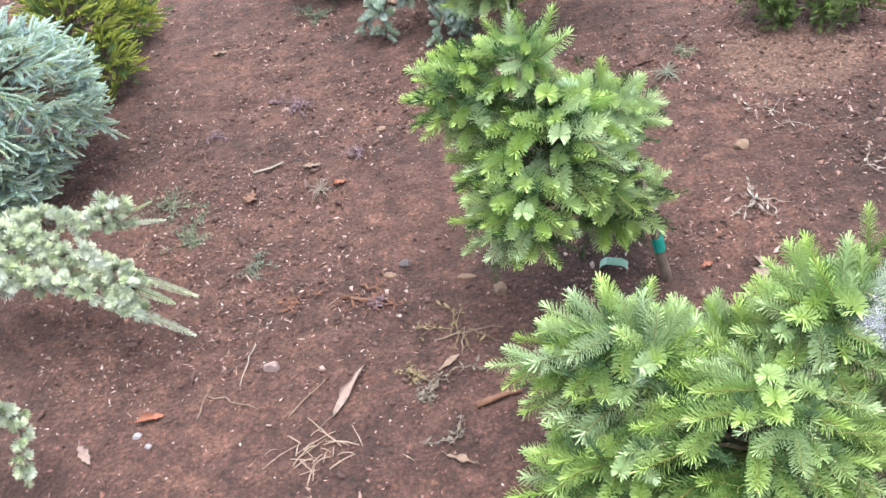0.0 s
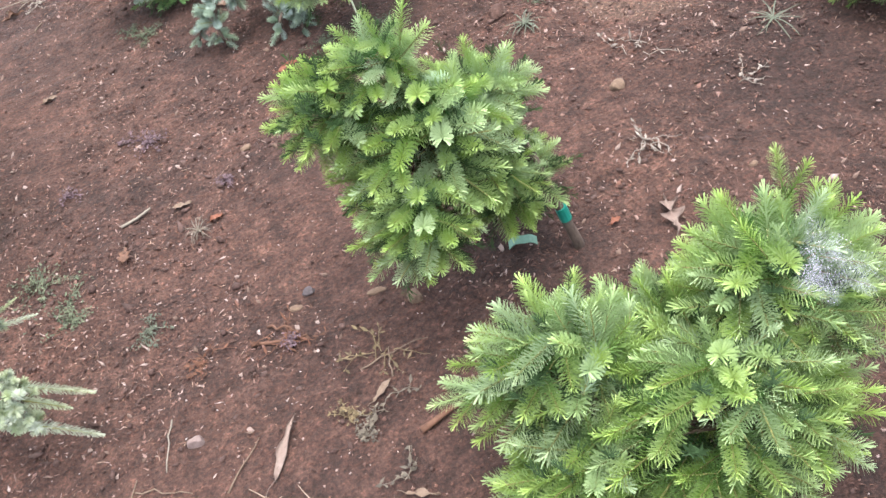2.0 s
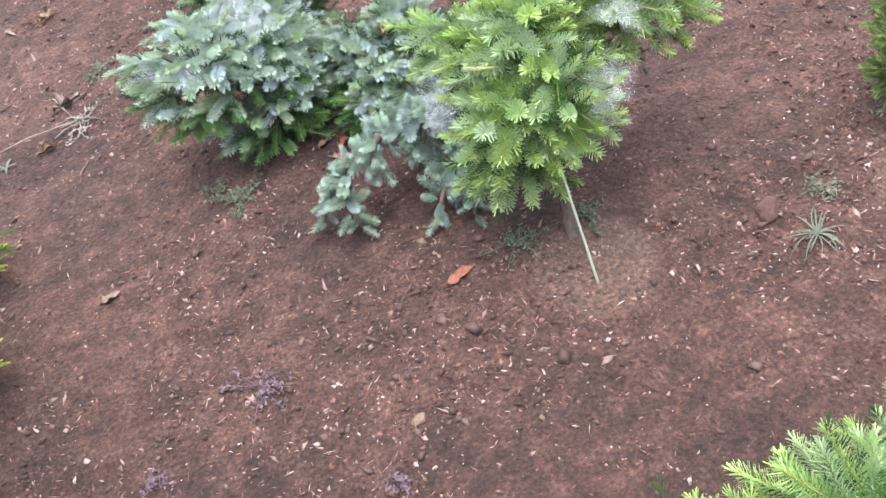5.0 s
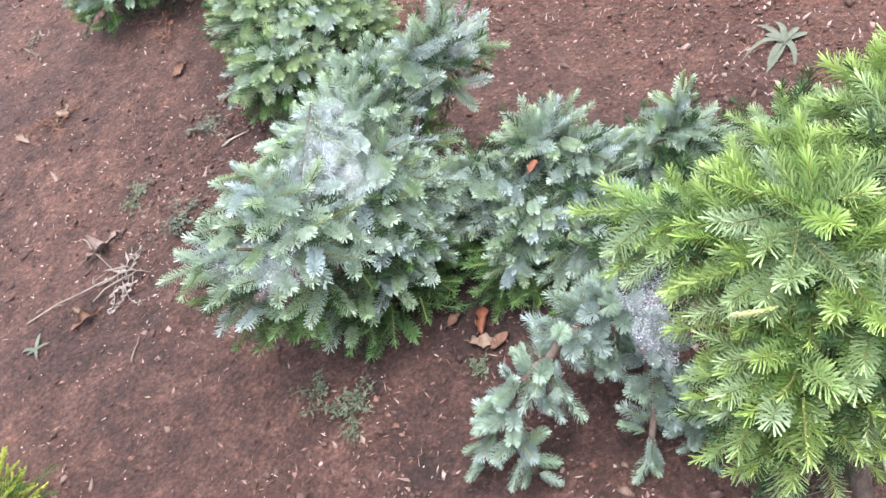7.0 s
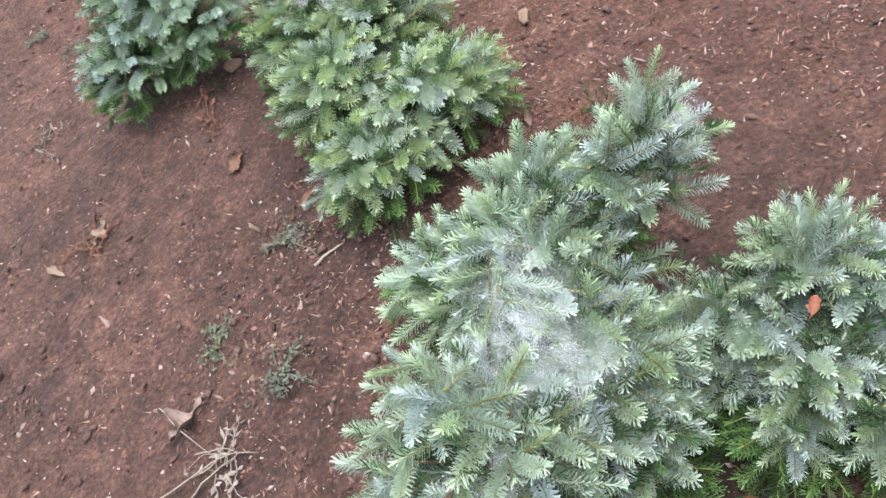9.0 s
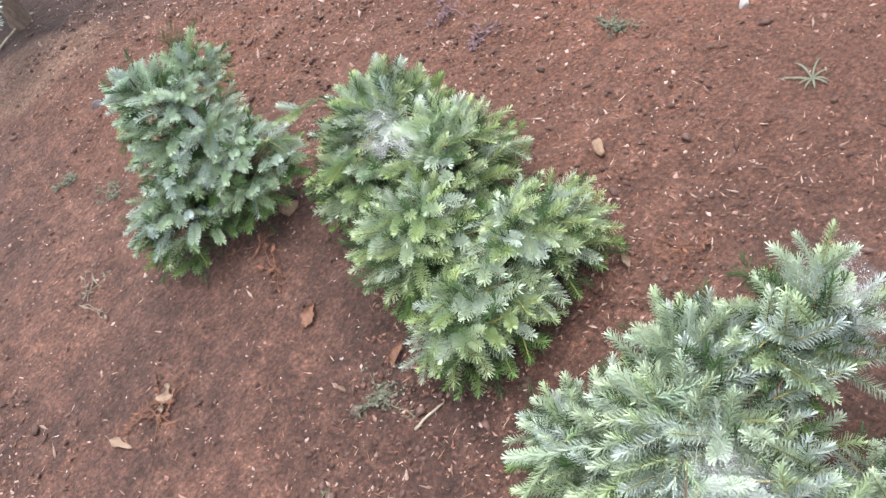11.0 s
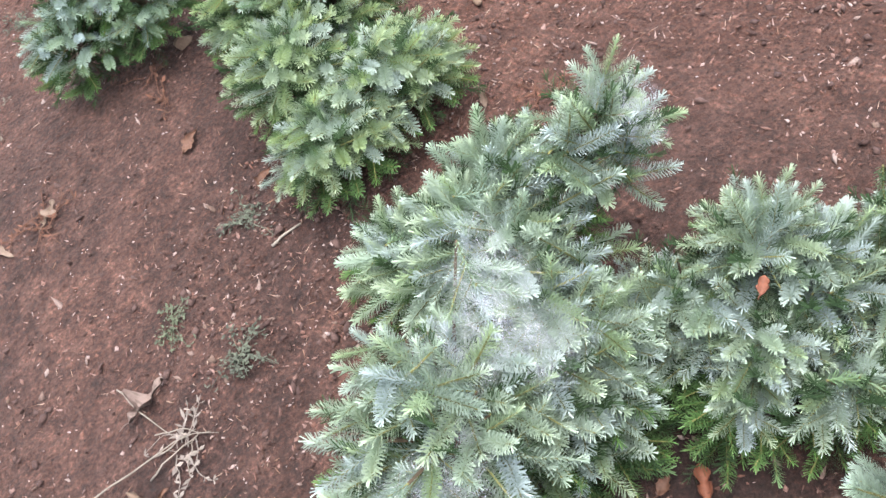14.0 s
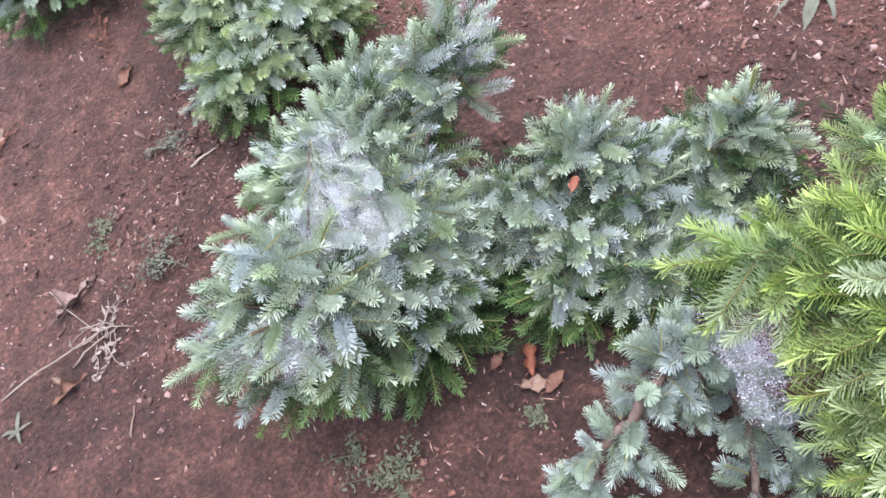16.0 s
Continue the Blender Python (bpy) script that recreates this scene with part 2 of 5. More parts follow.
N_TEAL = needle_material("dull_teal_spruce_needles", (0.14, 0.24, 0.145), (0.35, 0.47, 0.34), (0.45, 0.55, 0.57), 0.5)
N_BLUE = needle_material("blue_grey_pine_needles", (0.19, 0.285, 0.25), (0.36, 0.455, 0.40), (0.43, 0.52, 0.52), 0.4)
N_JUNIPER = needle_material("powder_blue_juniper_foliage", (0.24, 0.42, 0.41), (0.52, 0.69, 0.66), (0.64, 0.76, 0.74), 0.45)
N_GOLD = needle_material("golden_cypress_foliage", (0.10, 0.17, 0.03), (0.56, 0.60, 0.11), (0.38, 0.46, 0.14), 0.3)
N_CEDAR = needle_material("pale_blue_green_cedar_needles", (0.36, 0.43, 0.35), (0.52, 0.57, 0.38), (0.54, 0.59, 0.52), 0.4)
N_DARK = needle_material("dull_dark_green_needles", (0.09, 0.16, 0.05), (0.20, 0.29, 0.09), (0.24, 0.29, 0.13), 0.3)


# ---- conifer shoots ----
def add_shoot(verts, faces, twig_v, twig_f, start, way, up, length, needle, width, count, spread, lean, seed, comb=0.0):
    """One shoot: a thin curved twig set with kite-shaped needles."""
    r = random.Random(seed)
    way, up = way.normalized(), up.normalized()
    side = way.cross(up).normalized()
    up = side.cross(way)
    curl = r.uniform(-0.06, 0.16) * length
    drift = r.uniform(-0.06, 0.06) * length

    def axis(s):
        return start + way * (length * s) + up * (curl * s * s) + side * (drift * s * s)

    tube(twig_v, twig_f, [axis(s) for s in (0, 0.5, 1.0)], [0.0012, 0.0011, 0.0009], 3)
    for i in range(count):
        s = 0.03 + 0.97 * (i + 0.6 * r.random()) / count
        if comb > r.random():
            phi = (1 if i % 2 else -1) * r.gauss(1.15, 0.32)
        else:
            phi = r.uniform(-spread, spread)
        rad = math.cos(phi) * up + math.sin(phi) * side
        ang = lean * (1.0 - 0.70 * (max(0.0, s - 0.80) / 0.20) ** 1.3) + r.uniform(-0.07, 0.07)
        d = math.cos(ang) * way + math.sin(ang) * rad
        ln = needle * r.uniform(0.82, 1.08) * (1.0 - 0.30 * max(0.0, s - 0.86) / 0.14)
        p = axis(s)
        flat = way.cross(rad)
        flat = (flat + rad * 0.5 * r.uniform(-1, 1) + way * 0.3 * r.uniform(-1, 1)).normalized()
        w = width * 0.5
        k = len(verts)
        tip = p + d * ln + way * ln * 0.06
        verts.extend((p - flat * w * 0.7, p + flat * w * 0.7, tip + flat * w * 0.75, tip - flat * w * 0.75))
        faces.append((k, k + 1, k + 2, k + 3))


def shoot_mesh(name, needles, length, needle, width, count, spread, lean, forks, seed, fork_angle=0.85, comb=0.0):
    """A shoot, with side shoots where forks is over 0; grows along +y, upper side +z."""
    r = random.Random(seed)
    v, f, tv, tf = [], [], [], []
    add_shoot(v, f, tv, tf, Vector((0, 0, 0)), Vector((0, 1, 0)), Vector((0, 0, 1)), length, needle, width, count, spread, lean, seed, comb)
    for k in range(forks):
        sgn = 1 if k % 2 else -1
        s = 0.05 + 0.45 * (k // 2) / max(1, (forks + 1) // 2) + r.uniform(0, 0.1)
        ln = length * r.uniform(0.5, 0.75) * (1.1 - 0.4 * s)
        a = sgn * (fork_angle + r.uniform(-0.15, 0.15))
        way = Vector((math.sin(a), math.cos(a), r.uniform(-0.12, 0.22)))
        add_shoot(v, f, tv, tf, Vector((0, length * s, 0)), way, Vector((0, 0, 1)), ln, needle * 0.95, width, int(count * ln / length) + 6, spread, lean, seed * 31 + k, comb)
    base = len(v)
    me = mesh_of(name, v + tv, f + [tuple(base + i for i in q) for q in tf], needles)
    me.materials.append(GREEN_TWIG)
    me.polygons.foreach_set("material_index", [0] * len(f) + [1] * len(tf))
    needle_uvs(me, np.array([x for q in v[::4] for x in [max(0.0, min(1.0, q.y / (1.15 * length)))]]), np.repeat(r.random(), len(f)))
    return me


def needle_uvs(me, age, tone):
    """Stores, for four-cornered needles that come first in the mesh, the place along the needle, the shoot's tone and its age."""
    k, loops = len(age), len(me.loops)
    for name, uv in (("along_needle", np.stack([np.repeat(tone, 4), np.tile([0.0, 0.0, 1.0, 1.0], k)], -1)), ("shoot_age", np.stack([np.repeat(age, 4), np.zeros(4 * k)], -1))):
        whole = np.full((loops, 2), 0.5)
        whole[:4 * k] = uv
        me.uv_layers.new(name=name).data.foreach_set("uv", whole.ravel())


def brush(r, start, way, up, length, needle, width, count, comb, lean, sweep, thin=0.0, taper=0.0):
    """The needles of one shoot as an array of four-cornered blades, and its twig's line. comb parts them to both sides; sweep bends them upwards."""
    way = np.array(way) / np.linalg.norm(way)
    side = np.cross(way, up)
    side /= np.linalg.norm(side)
    up = np.cross(side, way)
    curl, drift = r.uniform(-0.10, 0.12) * length, r.normal(0, 0.05) * length

    def axis(q):
        q = np.asarray(q)[:, None]
        return start + way * length * q + up * curl * q * q + side * drift * q * q

    i = np.arange(count)[r.uniform(0, 1, count) >= thin]
    k = len(i)
    q = 0.02 + 0.98 * (i + r.uniform(0, 0.4, k)) / count
    phi = (i * 2.39996 + r.normal(0, 0.12, k)) % (2 * np.pi) - np.pi
    flank = np.sign(phi) * (1.25 + 0.35 * (np.abs(phi) - 1.57) / 1.57)
    phi = (1 - comb) * phi * 0.90 + comb * flank
    rad = np.cos(phi)[:, None] * up + np.sin(phi)[:, None] * side
    end = np.clip((q - 0.82) / 0.18, 0, 1)
    ang = lean * (1 - end * r.uniform(0.1, 0.95, k)) + r.normal(0, 0.05, k)
    d = np.cos(ang)[:, None] * way + np.sin(ang)[:, None] * rad + sweep * np.abs(np.sin(phi))[:, None] * up
    d /= np.linalg.norm(d, axis=1)[:, None]
    ln = needle * r.uniform(0.92, 1.05, k) * (0.72 + 0.28 * np.clip(q / 0.15, 0, 1)) * (1 - 0.15 * end) * (1 - taper * q)
    flat = np.cross(np.broadcast_to(way, d.shape), rad) + rad * r.normal(0, 0.3, k)[:, None]
    flat -= d * np.sum(flat * d, 1)[:, None]
    flat /= np.linalg.norm(flat, axis=1)[:, None]
    base = axis(q)
    tip = base + d * ln[:, None]
    w = (width * 0.5 * r.uniform(0.85, 1.15, k))[:, None]
    return np.stack([base - flat * w * 0.7, base + flat * w * 0.7, tip + flat * w * 0.75, tip - flat * w * 0.75], 1), q, axis([0, 0.5, 0.97])


def spray_mesh(needles, length, needle, width, per_metre, comb, lean, sweep, pairs, seed, fork=0.62, taper=0.0, name="spray"):
    """A flat branchlet along +y, upper side +z: an older needled stem, paired side shoots and a longer end shoot."""
    r = np.random.RandomState(seed)
    blades, ages, tones, tv, tf = [], [], [], [], []

    def shoot(start, way, ln, old, new_age, thin=0.0, tilt=0.0):
        got, q, line = brush(r, start, way, np.array([tilt, 0, 1.0]), ln, needle * (0.82 + 0.18 * min(1, ln / 0.06)), width, max(20, int(ln * per_metre)), comb, lean, sweep, thin, taper)
        blades.append(got)
        ages.append(old + (new_age - old) * q)
        tones.append(np.full(len(q), r.uniform(0, 1)))
        tube(tv, tf, [Vector(p) for p in line], [0.0015, 0.0014, 0.0010], 3)
        return line

    stem = length * (0.45 if pairs else 0.0)
    if pairs:
        shoot(np.zeros(3), np.array([r.normal(0, 0.05), 1, 0]), stem, 0.0, 0.35, 0.25)
    shoot(np.array([0, stem, 0]), np.array([r.normal(0, 0.07), 1, r.normal(0.03, 0.06)]), length - stem, 0.4, 1.0)
    for k in range(pairs):
        at = stem * (1.0 - k / max(pairs, 1) * r.uniform(0.8, 1.0))
        for sgn in (-1, 1):
            if r.uniform() < 0.08:
                continue
            a = sgn * (r.uniform(fork, fork + 0.3) + 0.12 * k)
            ln = (length - stem) * r.uniform(0.72, 1.0) * (1.0 + 0.12 * k)
            shoot(np.array([0, at - r.uniform(0, 0.008), 0]), np.array([math.sin(a), math.cos(a), r.normal(-0.02, 0.10)]), ln, 0.25, 0.95, 0.0, 0.15 * sgn)
    v = np.concatenate(blades).reshape(-1, 3)
    k = len(v) // 4
    f = np.arange(4 * k).reshape(-1, 4)
    me = mesh_of(name, list(v) + tv, [tuple(int(i) for i in q) for q in f] + [tuple(4 * k + i for i in q) for q in tf], needles)
    me.materials.append(GREEN_TWIG)
    me.polygons.foreach_set("material_index", [0] * k + [1] * len(tf))
    needle_uvs(me, np.concatenate(ages), np.concatenate(tones))
    return me


def spray_set(needles, length, needle, width, per_metre, comb, lean, sweep, seed, n=10, pairs=(1, 1, 0, 1, 2, 1, 1, 0, 1, 2), fork=0.62, taper=0.0, name="spray"):
    r = random.Random(seed)
    out = []
    for i in range(n):
        ln = length * r.uniform(0.85, 1.15) * (0.62 if pairs[i % len(pairs)] == 0 else 1.0)
        out.append((spray_mesh(needles, ln, needle, width, per_metre, comb, lean, sweep, pairs[i % len(pairs)], seed * 100 + i, fork, taper, name), ln))
    return out


def shoot_set(name, needles, length, needle, width, count, spread, lean, forks=(0, 2, 2, 3, 4), n=7, seed=1, comb=0.0):
    r = random.Random(seed)
    return [(shoot_mesh(name, needles, length * (k := r.uniform(0.8, 1.2)), needle, width, int(count * k), spread, lean, forks[i % len(forks)], seed * 100 + i, comb=comb),
             length * k) for i in range(n)]


def facing(start, way, roll=0.0, above=None):
    """A matrix that lays +y along way and keeps +z towards above, or as far up as it can."""
    way = Vector(way).normalized()
    up = above or (Vector((0, 0, 1)) if abs(way.z) < 0.97 else Vector((0, -1, 0.1)))
    side = way.cross(up).normalized()
    up = side.cross(way)
    m = Matrix((side, way, up)).transposed().to_4x4()
    return Matrix.Translation(start) @ m @ Matrix.Rotation(roll, 4, "Y")


def conifer(name, label, category, base, hub, lobes, shoots, count, lift=-0.22, inner=None, inner_count=120, trunk_r=0.016, jitter=0.22,
            size=(0.95, 1.3), extra=(), rise=0.4, under=()):
    """A low conifer: trunk from base to hub, a limb into each lobe of the crown, and shoots over the lobes."""
    r = random.Random(sum(ord(c) for c in label) + count)
    top = new(name)
    top.location = base
    tagged(top, label, category)
    origin = Vector(base)
    hub = Vector(hub)
    v, f = [], []
    tube(v, f, bent(Vector((0, 0, -0.03)), hub - origin, 0.0, 6, 0.002), [trunk_r * (1 - 0.09 * i) for i in range(7)], 8)
    part("trunk", mesh_of("trunk", v, f, BARK, True), top)
    ctr = [(Vector(q[:3]), Vector(q[3:6])) for q in lobes]
    for c, rad in ctr:
        v, f = [], []
        tube(v, f, bent(hub - origin, c - origin, 0.012, 6, 0.006), [trunk_r * (0.42 - 0.05 * i) for i in range(7)], 6)
        part("limb", mesh_of("limb", v, f, BARK, True), top)
    area = [(q[1].x * q[1].y + q[1].x * q[1].z + q[1].y * q[1].z) for q in ctr]
    total = sum(area)
    tv, tf = [], []

    def place(p, way, me, length, scale, above):
        start = p - way * (length * scale * 0.85)
        ob = part("spray", me, top)
        ob.matrix_basis = facing(start - origin, way, r.uniform(-0.25, 0.25), above) @ Matrix.Scale(scale, 4)
        return start

    for (c, rad), a in zip(ctr, area):
        want, tries = round(count * a / total), 0
        got = 0
        pts = []
        while got < want and tries < want * 60:
            tries += 1
            d = Vector([r.gauss(0, 1) for _ in range(3)]).normalized()
            if d.z < -0.45:
                continue
            p = c + Vector((d.x * rad.x, d.y * rad.y, d.z * rad.z)) * r.uniform(0.86, 1.04)
            if p.z < gz(p.x, p.y) + 0.02:
                continue
            if any(o is not c and sum(((p[i] - o[i]) / q[i]) ** 2 for i in range(3)) < 0.72 for o, q in ctr):
                continue
            gap = 0.55 * math.sqrt(4 * math.pi * (rad.x * rad.y * rad.z) ** (2 / 3) / max(want, 1))
            if tries < want * 30 and any((p - o).length < gap for o in pts):
                continue
            pts.append(p)
            nrm = Vector((d.x / rad.x, d.y / rad.y, d.z / rad.z)).normalized()
            flatway = Vector((p.x - hub.x, p.y - hub.y, 0.02)).normalized()
            away = p - c + Vector((0, 0, 0.25 * rad.z))
            away.z *= rise
            way = (away.normalized() * 0.75 + flatway * 0.4 + Vector((0, 0, lift)) + Vector([r.gauss(0, jitter) for _ in range(3)])).normalized()
            way = Vector((way.x, way.y, min(way.z, 0.85 * rise))).normalized() if lift < 0.2 else way
            # undersides and sprays near the soil take the green that paints crown shade
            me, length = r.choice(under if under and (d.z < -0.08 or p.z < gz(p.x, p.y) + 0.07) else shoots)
            s = place(p, way, me, length, min(r.uniform(*size), max(0.65, 1.5 * (p - c).length / length)), nrm * 0.7 + Vector((0, 0, 0.8)))
            tube(tv, tf, bent(c.lerp(s, 0.25) - origin, s - origin, 0.004, 2), [0.003, 0.0026, 0.0018], 3)
            got += 1
    for tip, way, length_wanted, idx in extra:
        me, length = shoots[idx % len(shoots)]
        k = length_wanted / length
        way = Vector(way).normalized()
        s = Vector(tip) - way * length_wanted
        ob = part("spray", me, top)
        ob.matrix_basis = facing(s - origin, way, 0.0) @ Matrix.Scale(k, 4)
        near = min((q[0] for q in ctr), key=lambda o: (o - s).length)
        tube(tv, tf, bent(near - origin, s - origin, 0.004, 2), [0.003, 0.0028, 0.0024], 4)
    part("fine_twigwork", mesh_of("fine_twigwork", tv, tf, TWIG), top)["kind"] = "stuff"
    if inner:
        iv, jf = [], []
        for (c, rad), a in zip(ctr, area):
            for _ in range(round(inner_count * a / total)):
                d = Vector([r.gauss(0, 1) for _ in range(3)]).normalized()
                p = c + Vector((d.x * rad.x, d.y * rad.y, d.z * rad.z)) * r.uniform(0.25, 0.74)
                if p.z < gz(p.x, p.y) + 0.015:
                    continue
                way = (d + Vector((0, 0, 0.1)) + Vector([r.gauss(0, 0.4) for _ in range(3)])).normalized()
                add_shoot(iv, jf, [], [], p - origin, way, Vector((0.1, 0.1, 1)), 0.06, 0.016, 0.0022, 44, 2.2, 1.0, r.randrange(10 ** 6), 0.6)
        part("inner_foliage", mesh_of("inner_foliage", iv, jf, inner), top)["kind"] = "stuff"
    return top


# ---- ground ----
def ground_sheet():
    def spaced(lo, hi, step, far):
        mid = list(np.arange(lo, hi, step))
        out, s, q = [], step, hi
        while q < far:
            out.append(q)
            s *= 1.35
            q += s
        low, s, q = [], step, lo
        while q > -far:
            s *= 1.35
            q -= s
            low.append(q)
        return np.array(low[::-1] + mid + out + [far])

    xs, ys = spaced(-1.5, 1.7, 0.0115, 600), spaced(0.6, 6.2, 0.0115, 600)
    gx, gy = np.meshgrid(xs, ys)
    z = soil_height(gx, gy)
    nx, ny = len(xs), len(ys)
    me = bpy.data.meshes.new("ground")
    me.vertices.add(nx * ny)
    me.vertices.foreach_set("co", np.stack([gx, gy, z], -1).ravel())
    i = (np.arange(ny - 1)[:, None] * nx + np.arange(nx - 1)).ravel()
    quads = np.stack([i, i + 1, i + nx + 1, i + nx], -1).astype(np.int32)
    me.loops.add(quads.size)
    me.polygons.add(len(quads))
    me.loops.foreach_set("vertex_index", quads.ravel())
    me.polygons.foreach_set("loop_start", np.arange(len(quads), dtype=np.int32) * 4)
    me.update(calc_edges=True)
    me.polygons.foreach_set("use_smooth", [True] * len(quads))
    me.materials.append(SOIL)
    return tagged(new("ground", me), "bare damp reddish-brown soil strewn with bark chips", "ground", kind="structure")


ground_sheet()

# ---- crumbs, chips and straw on the soil ----
OCT_V = np.array([(1, 0, 0), (-1, 0, 0), (0, 1, 0), (0, -1, 0), (0, 0, 1), (0, 0, -1)], float)
OCT_F = np.array([(0, 2, 4), (2, 1, 4), (1, 3, 4), (3, 0, 4), (2, 0, 5), (1, 2, 5), (3, 1, 5), (0, 3, 5)], np.int32)


def scattered(name, label, count, mat, long_range, wide_range, high_range, tilt, cluster, seed):
    """Many small angular bits lying on the soil, joined."""
    r = np.random.RandomState(seed)
    x, y = r.uniform(-1.5, 1.7, count * 3), r.uniform(0.6, 6.2, count * 3)
    keep = r.uniform(0, 1, count * 3) < (1 - cluster) * 0.45 + cluster * np.clip(looseness(x, y) * 0.9 + 0.5 * vnoise(x, y, 0.055, seed + 1) - 0.15, 0, 1)
    x, y = x[keep][:count], y[keep][:count]
    k = len(x)

    def sizes(lo, hi):
        return lo + (hi - lo) * r.uniform(0, 1, k) ** 2.2

    a, b, c = sizes(*long_range), sizes(*wide_range), sizes(*high_range)
    v = OCT_V[None] * np.stack([a, b, c], -1)[:, None]
    v = v + r.normal(0, 0.16, v.shape) * np.stack([a, b, c], -1)[:, None]
    t1, t2, az = np.clip(r.normal(0, tilt, k), -0.7, 0.7), np.clip(r.normal(0, tilt, k), -0.7, 0.7), r.uniform(0, 2 * np.pi, k)
    v[..., 2] += v[..., 0] * np.tan(t1)[:, None] + v[..., 1] * np.tan(t2)[:, None]
    ca, sa = np.cos(az)[:, None], np.sin(az)[:, None]
    vx, vy = v[..., 0] * ca - v[..., 1] * sa, v[..., 0] * sa + v[..., 1] * ca
    z = soil_height(x, y)[:, None] + v[..., 2] + (c * 0.5)[:, None]
    co = np.stack([vx + x[:, None], vy + y[:, None], z], -1).reshape(-1, 3)
    tri = (OCT_F[None] + (np.arange(k) * 6)[:, None, None]).reshape(-1, 3).astype(np.int32)
    me = bpy.data.meshes.new(name)
    me.vertices.add(len(co))
    me.vertices.foreach_set("co", co.ravel())
    me.loops.add(tri.size)
    me.polygons.add(len(tri))
    me.loops.foreach_set("vertex_index", tri.ravel())
    me.polygons.foreach_set("loop_start", np.arange(len(tri), dtype=np.int32) * 3)
    me.update(calc_edges=True)
    me.materials.append(mat)
    return tagged(new(name, me), label, "litter", kind="stuff")


def bits_material(name, stops, rough=0.85):
    m, n, l, bsdf = material(name, rough)
    isle = n.new("ShaderNodeNewGeometry")
    r = ramp_of(n, [(p, tuple(0.6 * q for q in s)) for p, s in stops])
    l.new(isle.outputs["Random Per Island"], r.inputs["Fac"])
    g = noise_node(n, l, isle.outputs["Position"], 400, 3)
    gr = ramp_of(n, [(0.3, (0.7, 0.7, 0.7)), (0.7, (1.25, 1.25, 1.25))])
    l.new(g.outputs["Fac"], gr.inputs["Fac"])
    l.new(mixed(n, l, "MULTIPLY", 1.0, r.outputs["Color"], gr.outputs["Color"]), bsdf.inputs["Base Color"])
    return m


CRUMB = bits_material("soil_crumb", [(0.0, (0.058, 0.030, 0.025)), (0.5, (0.075, 0.041, 0.035)), (1.0, (0.12, 0.072, 0.062))])
CHIP = bits_material("bark_chip", [(0.0, (0.10, 0.050, 0.039)), (0.4, (0.185, 0.085, 0.060)), (0.75, (0.26, 0.155, 0.13)), (1.0, (0.42, 0.33, 0.31))])
GRIT = bits_material("pale_grit", [(0.0, (0.24, 0.17, 0.15)), (0.6, (0.36, 0.29, 0.28)), (1.0, (0.50, 0.45, 0.46))])
STRAW = bits_material("dry_straw", [(0.0, (0.12, 0.055, 0.035)), (0.5, (0.26, 0.15, 0.10)), (1.0, (0.46, 0.34, 0.27))])
SCRAP = bits_material("withered_leaf_scrap", [(0.0, (0.12, 0.075, 0.055)), (0.5, (0.22, 0.15, 0.125)), (1.0, (0.36, 0.28, 0.255))])
FLAKE = bits_material("dead_leaf_flake", [(0.0, (0.11, 0.054, 0.043)), (0.45, (0.20, 0.112, 0.092)), (0.85, (0.30, 0.195, 0.168)), (1.0, (0.46, 0.37, 0.35))])
scattered("soil_crumbs", "loose dark crumbs of damp soil", 15000, CRUMB, (0.0018, 0.011), (0.0015, 0.009), (0.0014, 0.007), 0.3, 0.8, 21)
scattered("soil_clods", "lumps of damp brown soil", 700, CRUMB, (0.006, 0.020), (0.005, 0.016), (0.004, 0.010), 0.25, 0.9, 27)
scattered("bark_chips", "small brown and tan bark chips on soil", 13000, CHIP, (0.0025, 0.010), (0.0018, 0.0070), (0.0006, 0.0018), 0.45, 0.8, 33)
scattered("leaf_flakes", "broken flakes of dead leaf on soil", 21000, FLAKE, (0.0022, 0.0105), (0.0012, 0.0038), (0.0005, 0.0016), 0.55, 0.75, 39)
scattered("withered_scraps", "curled tan scraps of withered leaf on soil", 1500, SCRAP, (0.006, 0.017), (0.0035, 0.0075), (0.0010, 0.0040), 0.9, 0.85, 63)
scattered("pale_grit", "whitish specks of grit on the soil", 4200, GRIT, (0.0012, 0.0042), (0.0010, 0.0034), (0.0006, 0.0016), 0.3, 0.3, 45)
scattered("dry_straw", "fine dry straw and dead needles", 9000, STRAW, (0.004, 0.016), (0.0007, 0.0016), (0.0005, 0.0010), 0.2, 0.9, 57)

# ---- the conifers ----
FIR = spray_set(N_FIR, 0.140, 0.0168, 0.0019, 2150, 0.14, 1.14, 0.15, 3)
FIR_BRIGHT = spray_set(N_BRIGHT, 0.145, 0.0172, 0.0019, 2050, 0.14, 1.14, 0.15, 4)
SAGE = spray_set(N_SAGE, 0.100, 0.0142, 0.0018, 2100, 0.10, 1.14, 0.20, 15)
SILVER = spray_set(N_SILVER, 0.130, 0.0142, 0.0020, 2250, 0.10, 1.14, 0.20, 5)
OLD_SHADED = spray_set(N_OLD_SHADED, 0.120, 0.0142, 0.0018, 1900, 0.10, 1.14, 0.20, 35)
TEAL = spray_set(N_TEAL, 0.120, 0.0145, 0.0018, 1800, 0.10, 1.14, 0.20, 25)
BLUE = shoot_set("shoot", N_BLUE, 0.055, 0.024, 0.0018, 130, 2.8, 1.0, forks=(0, 0, 1, 1), seed=6)
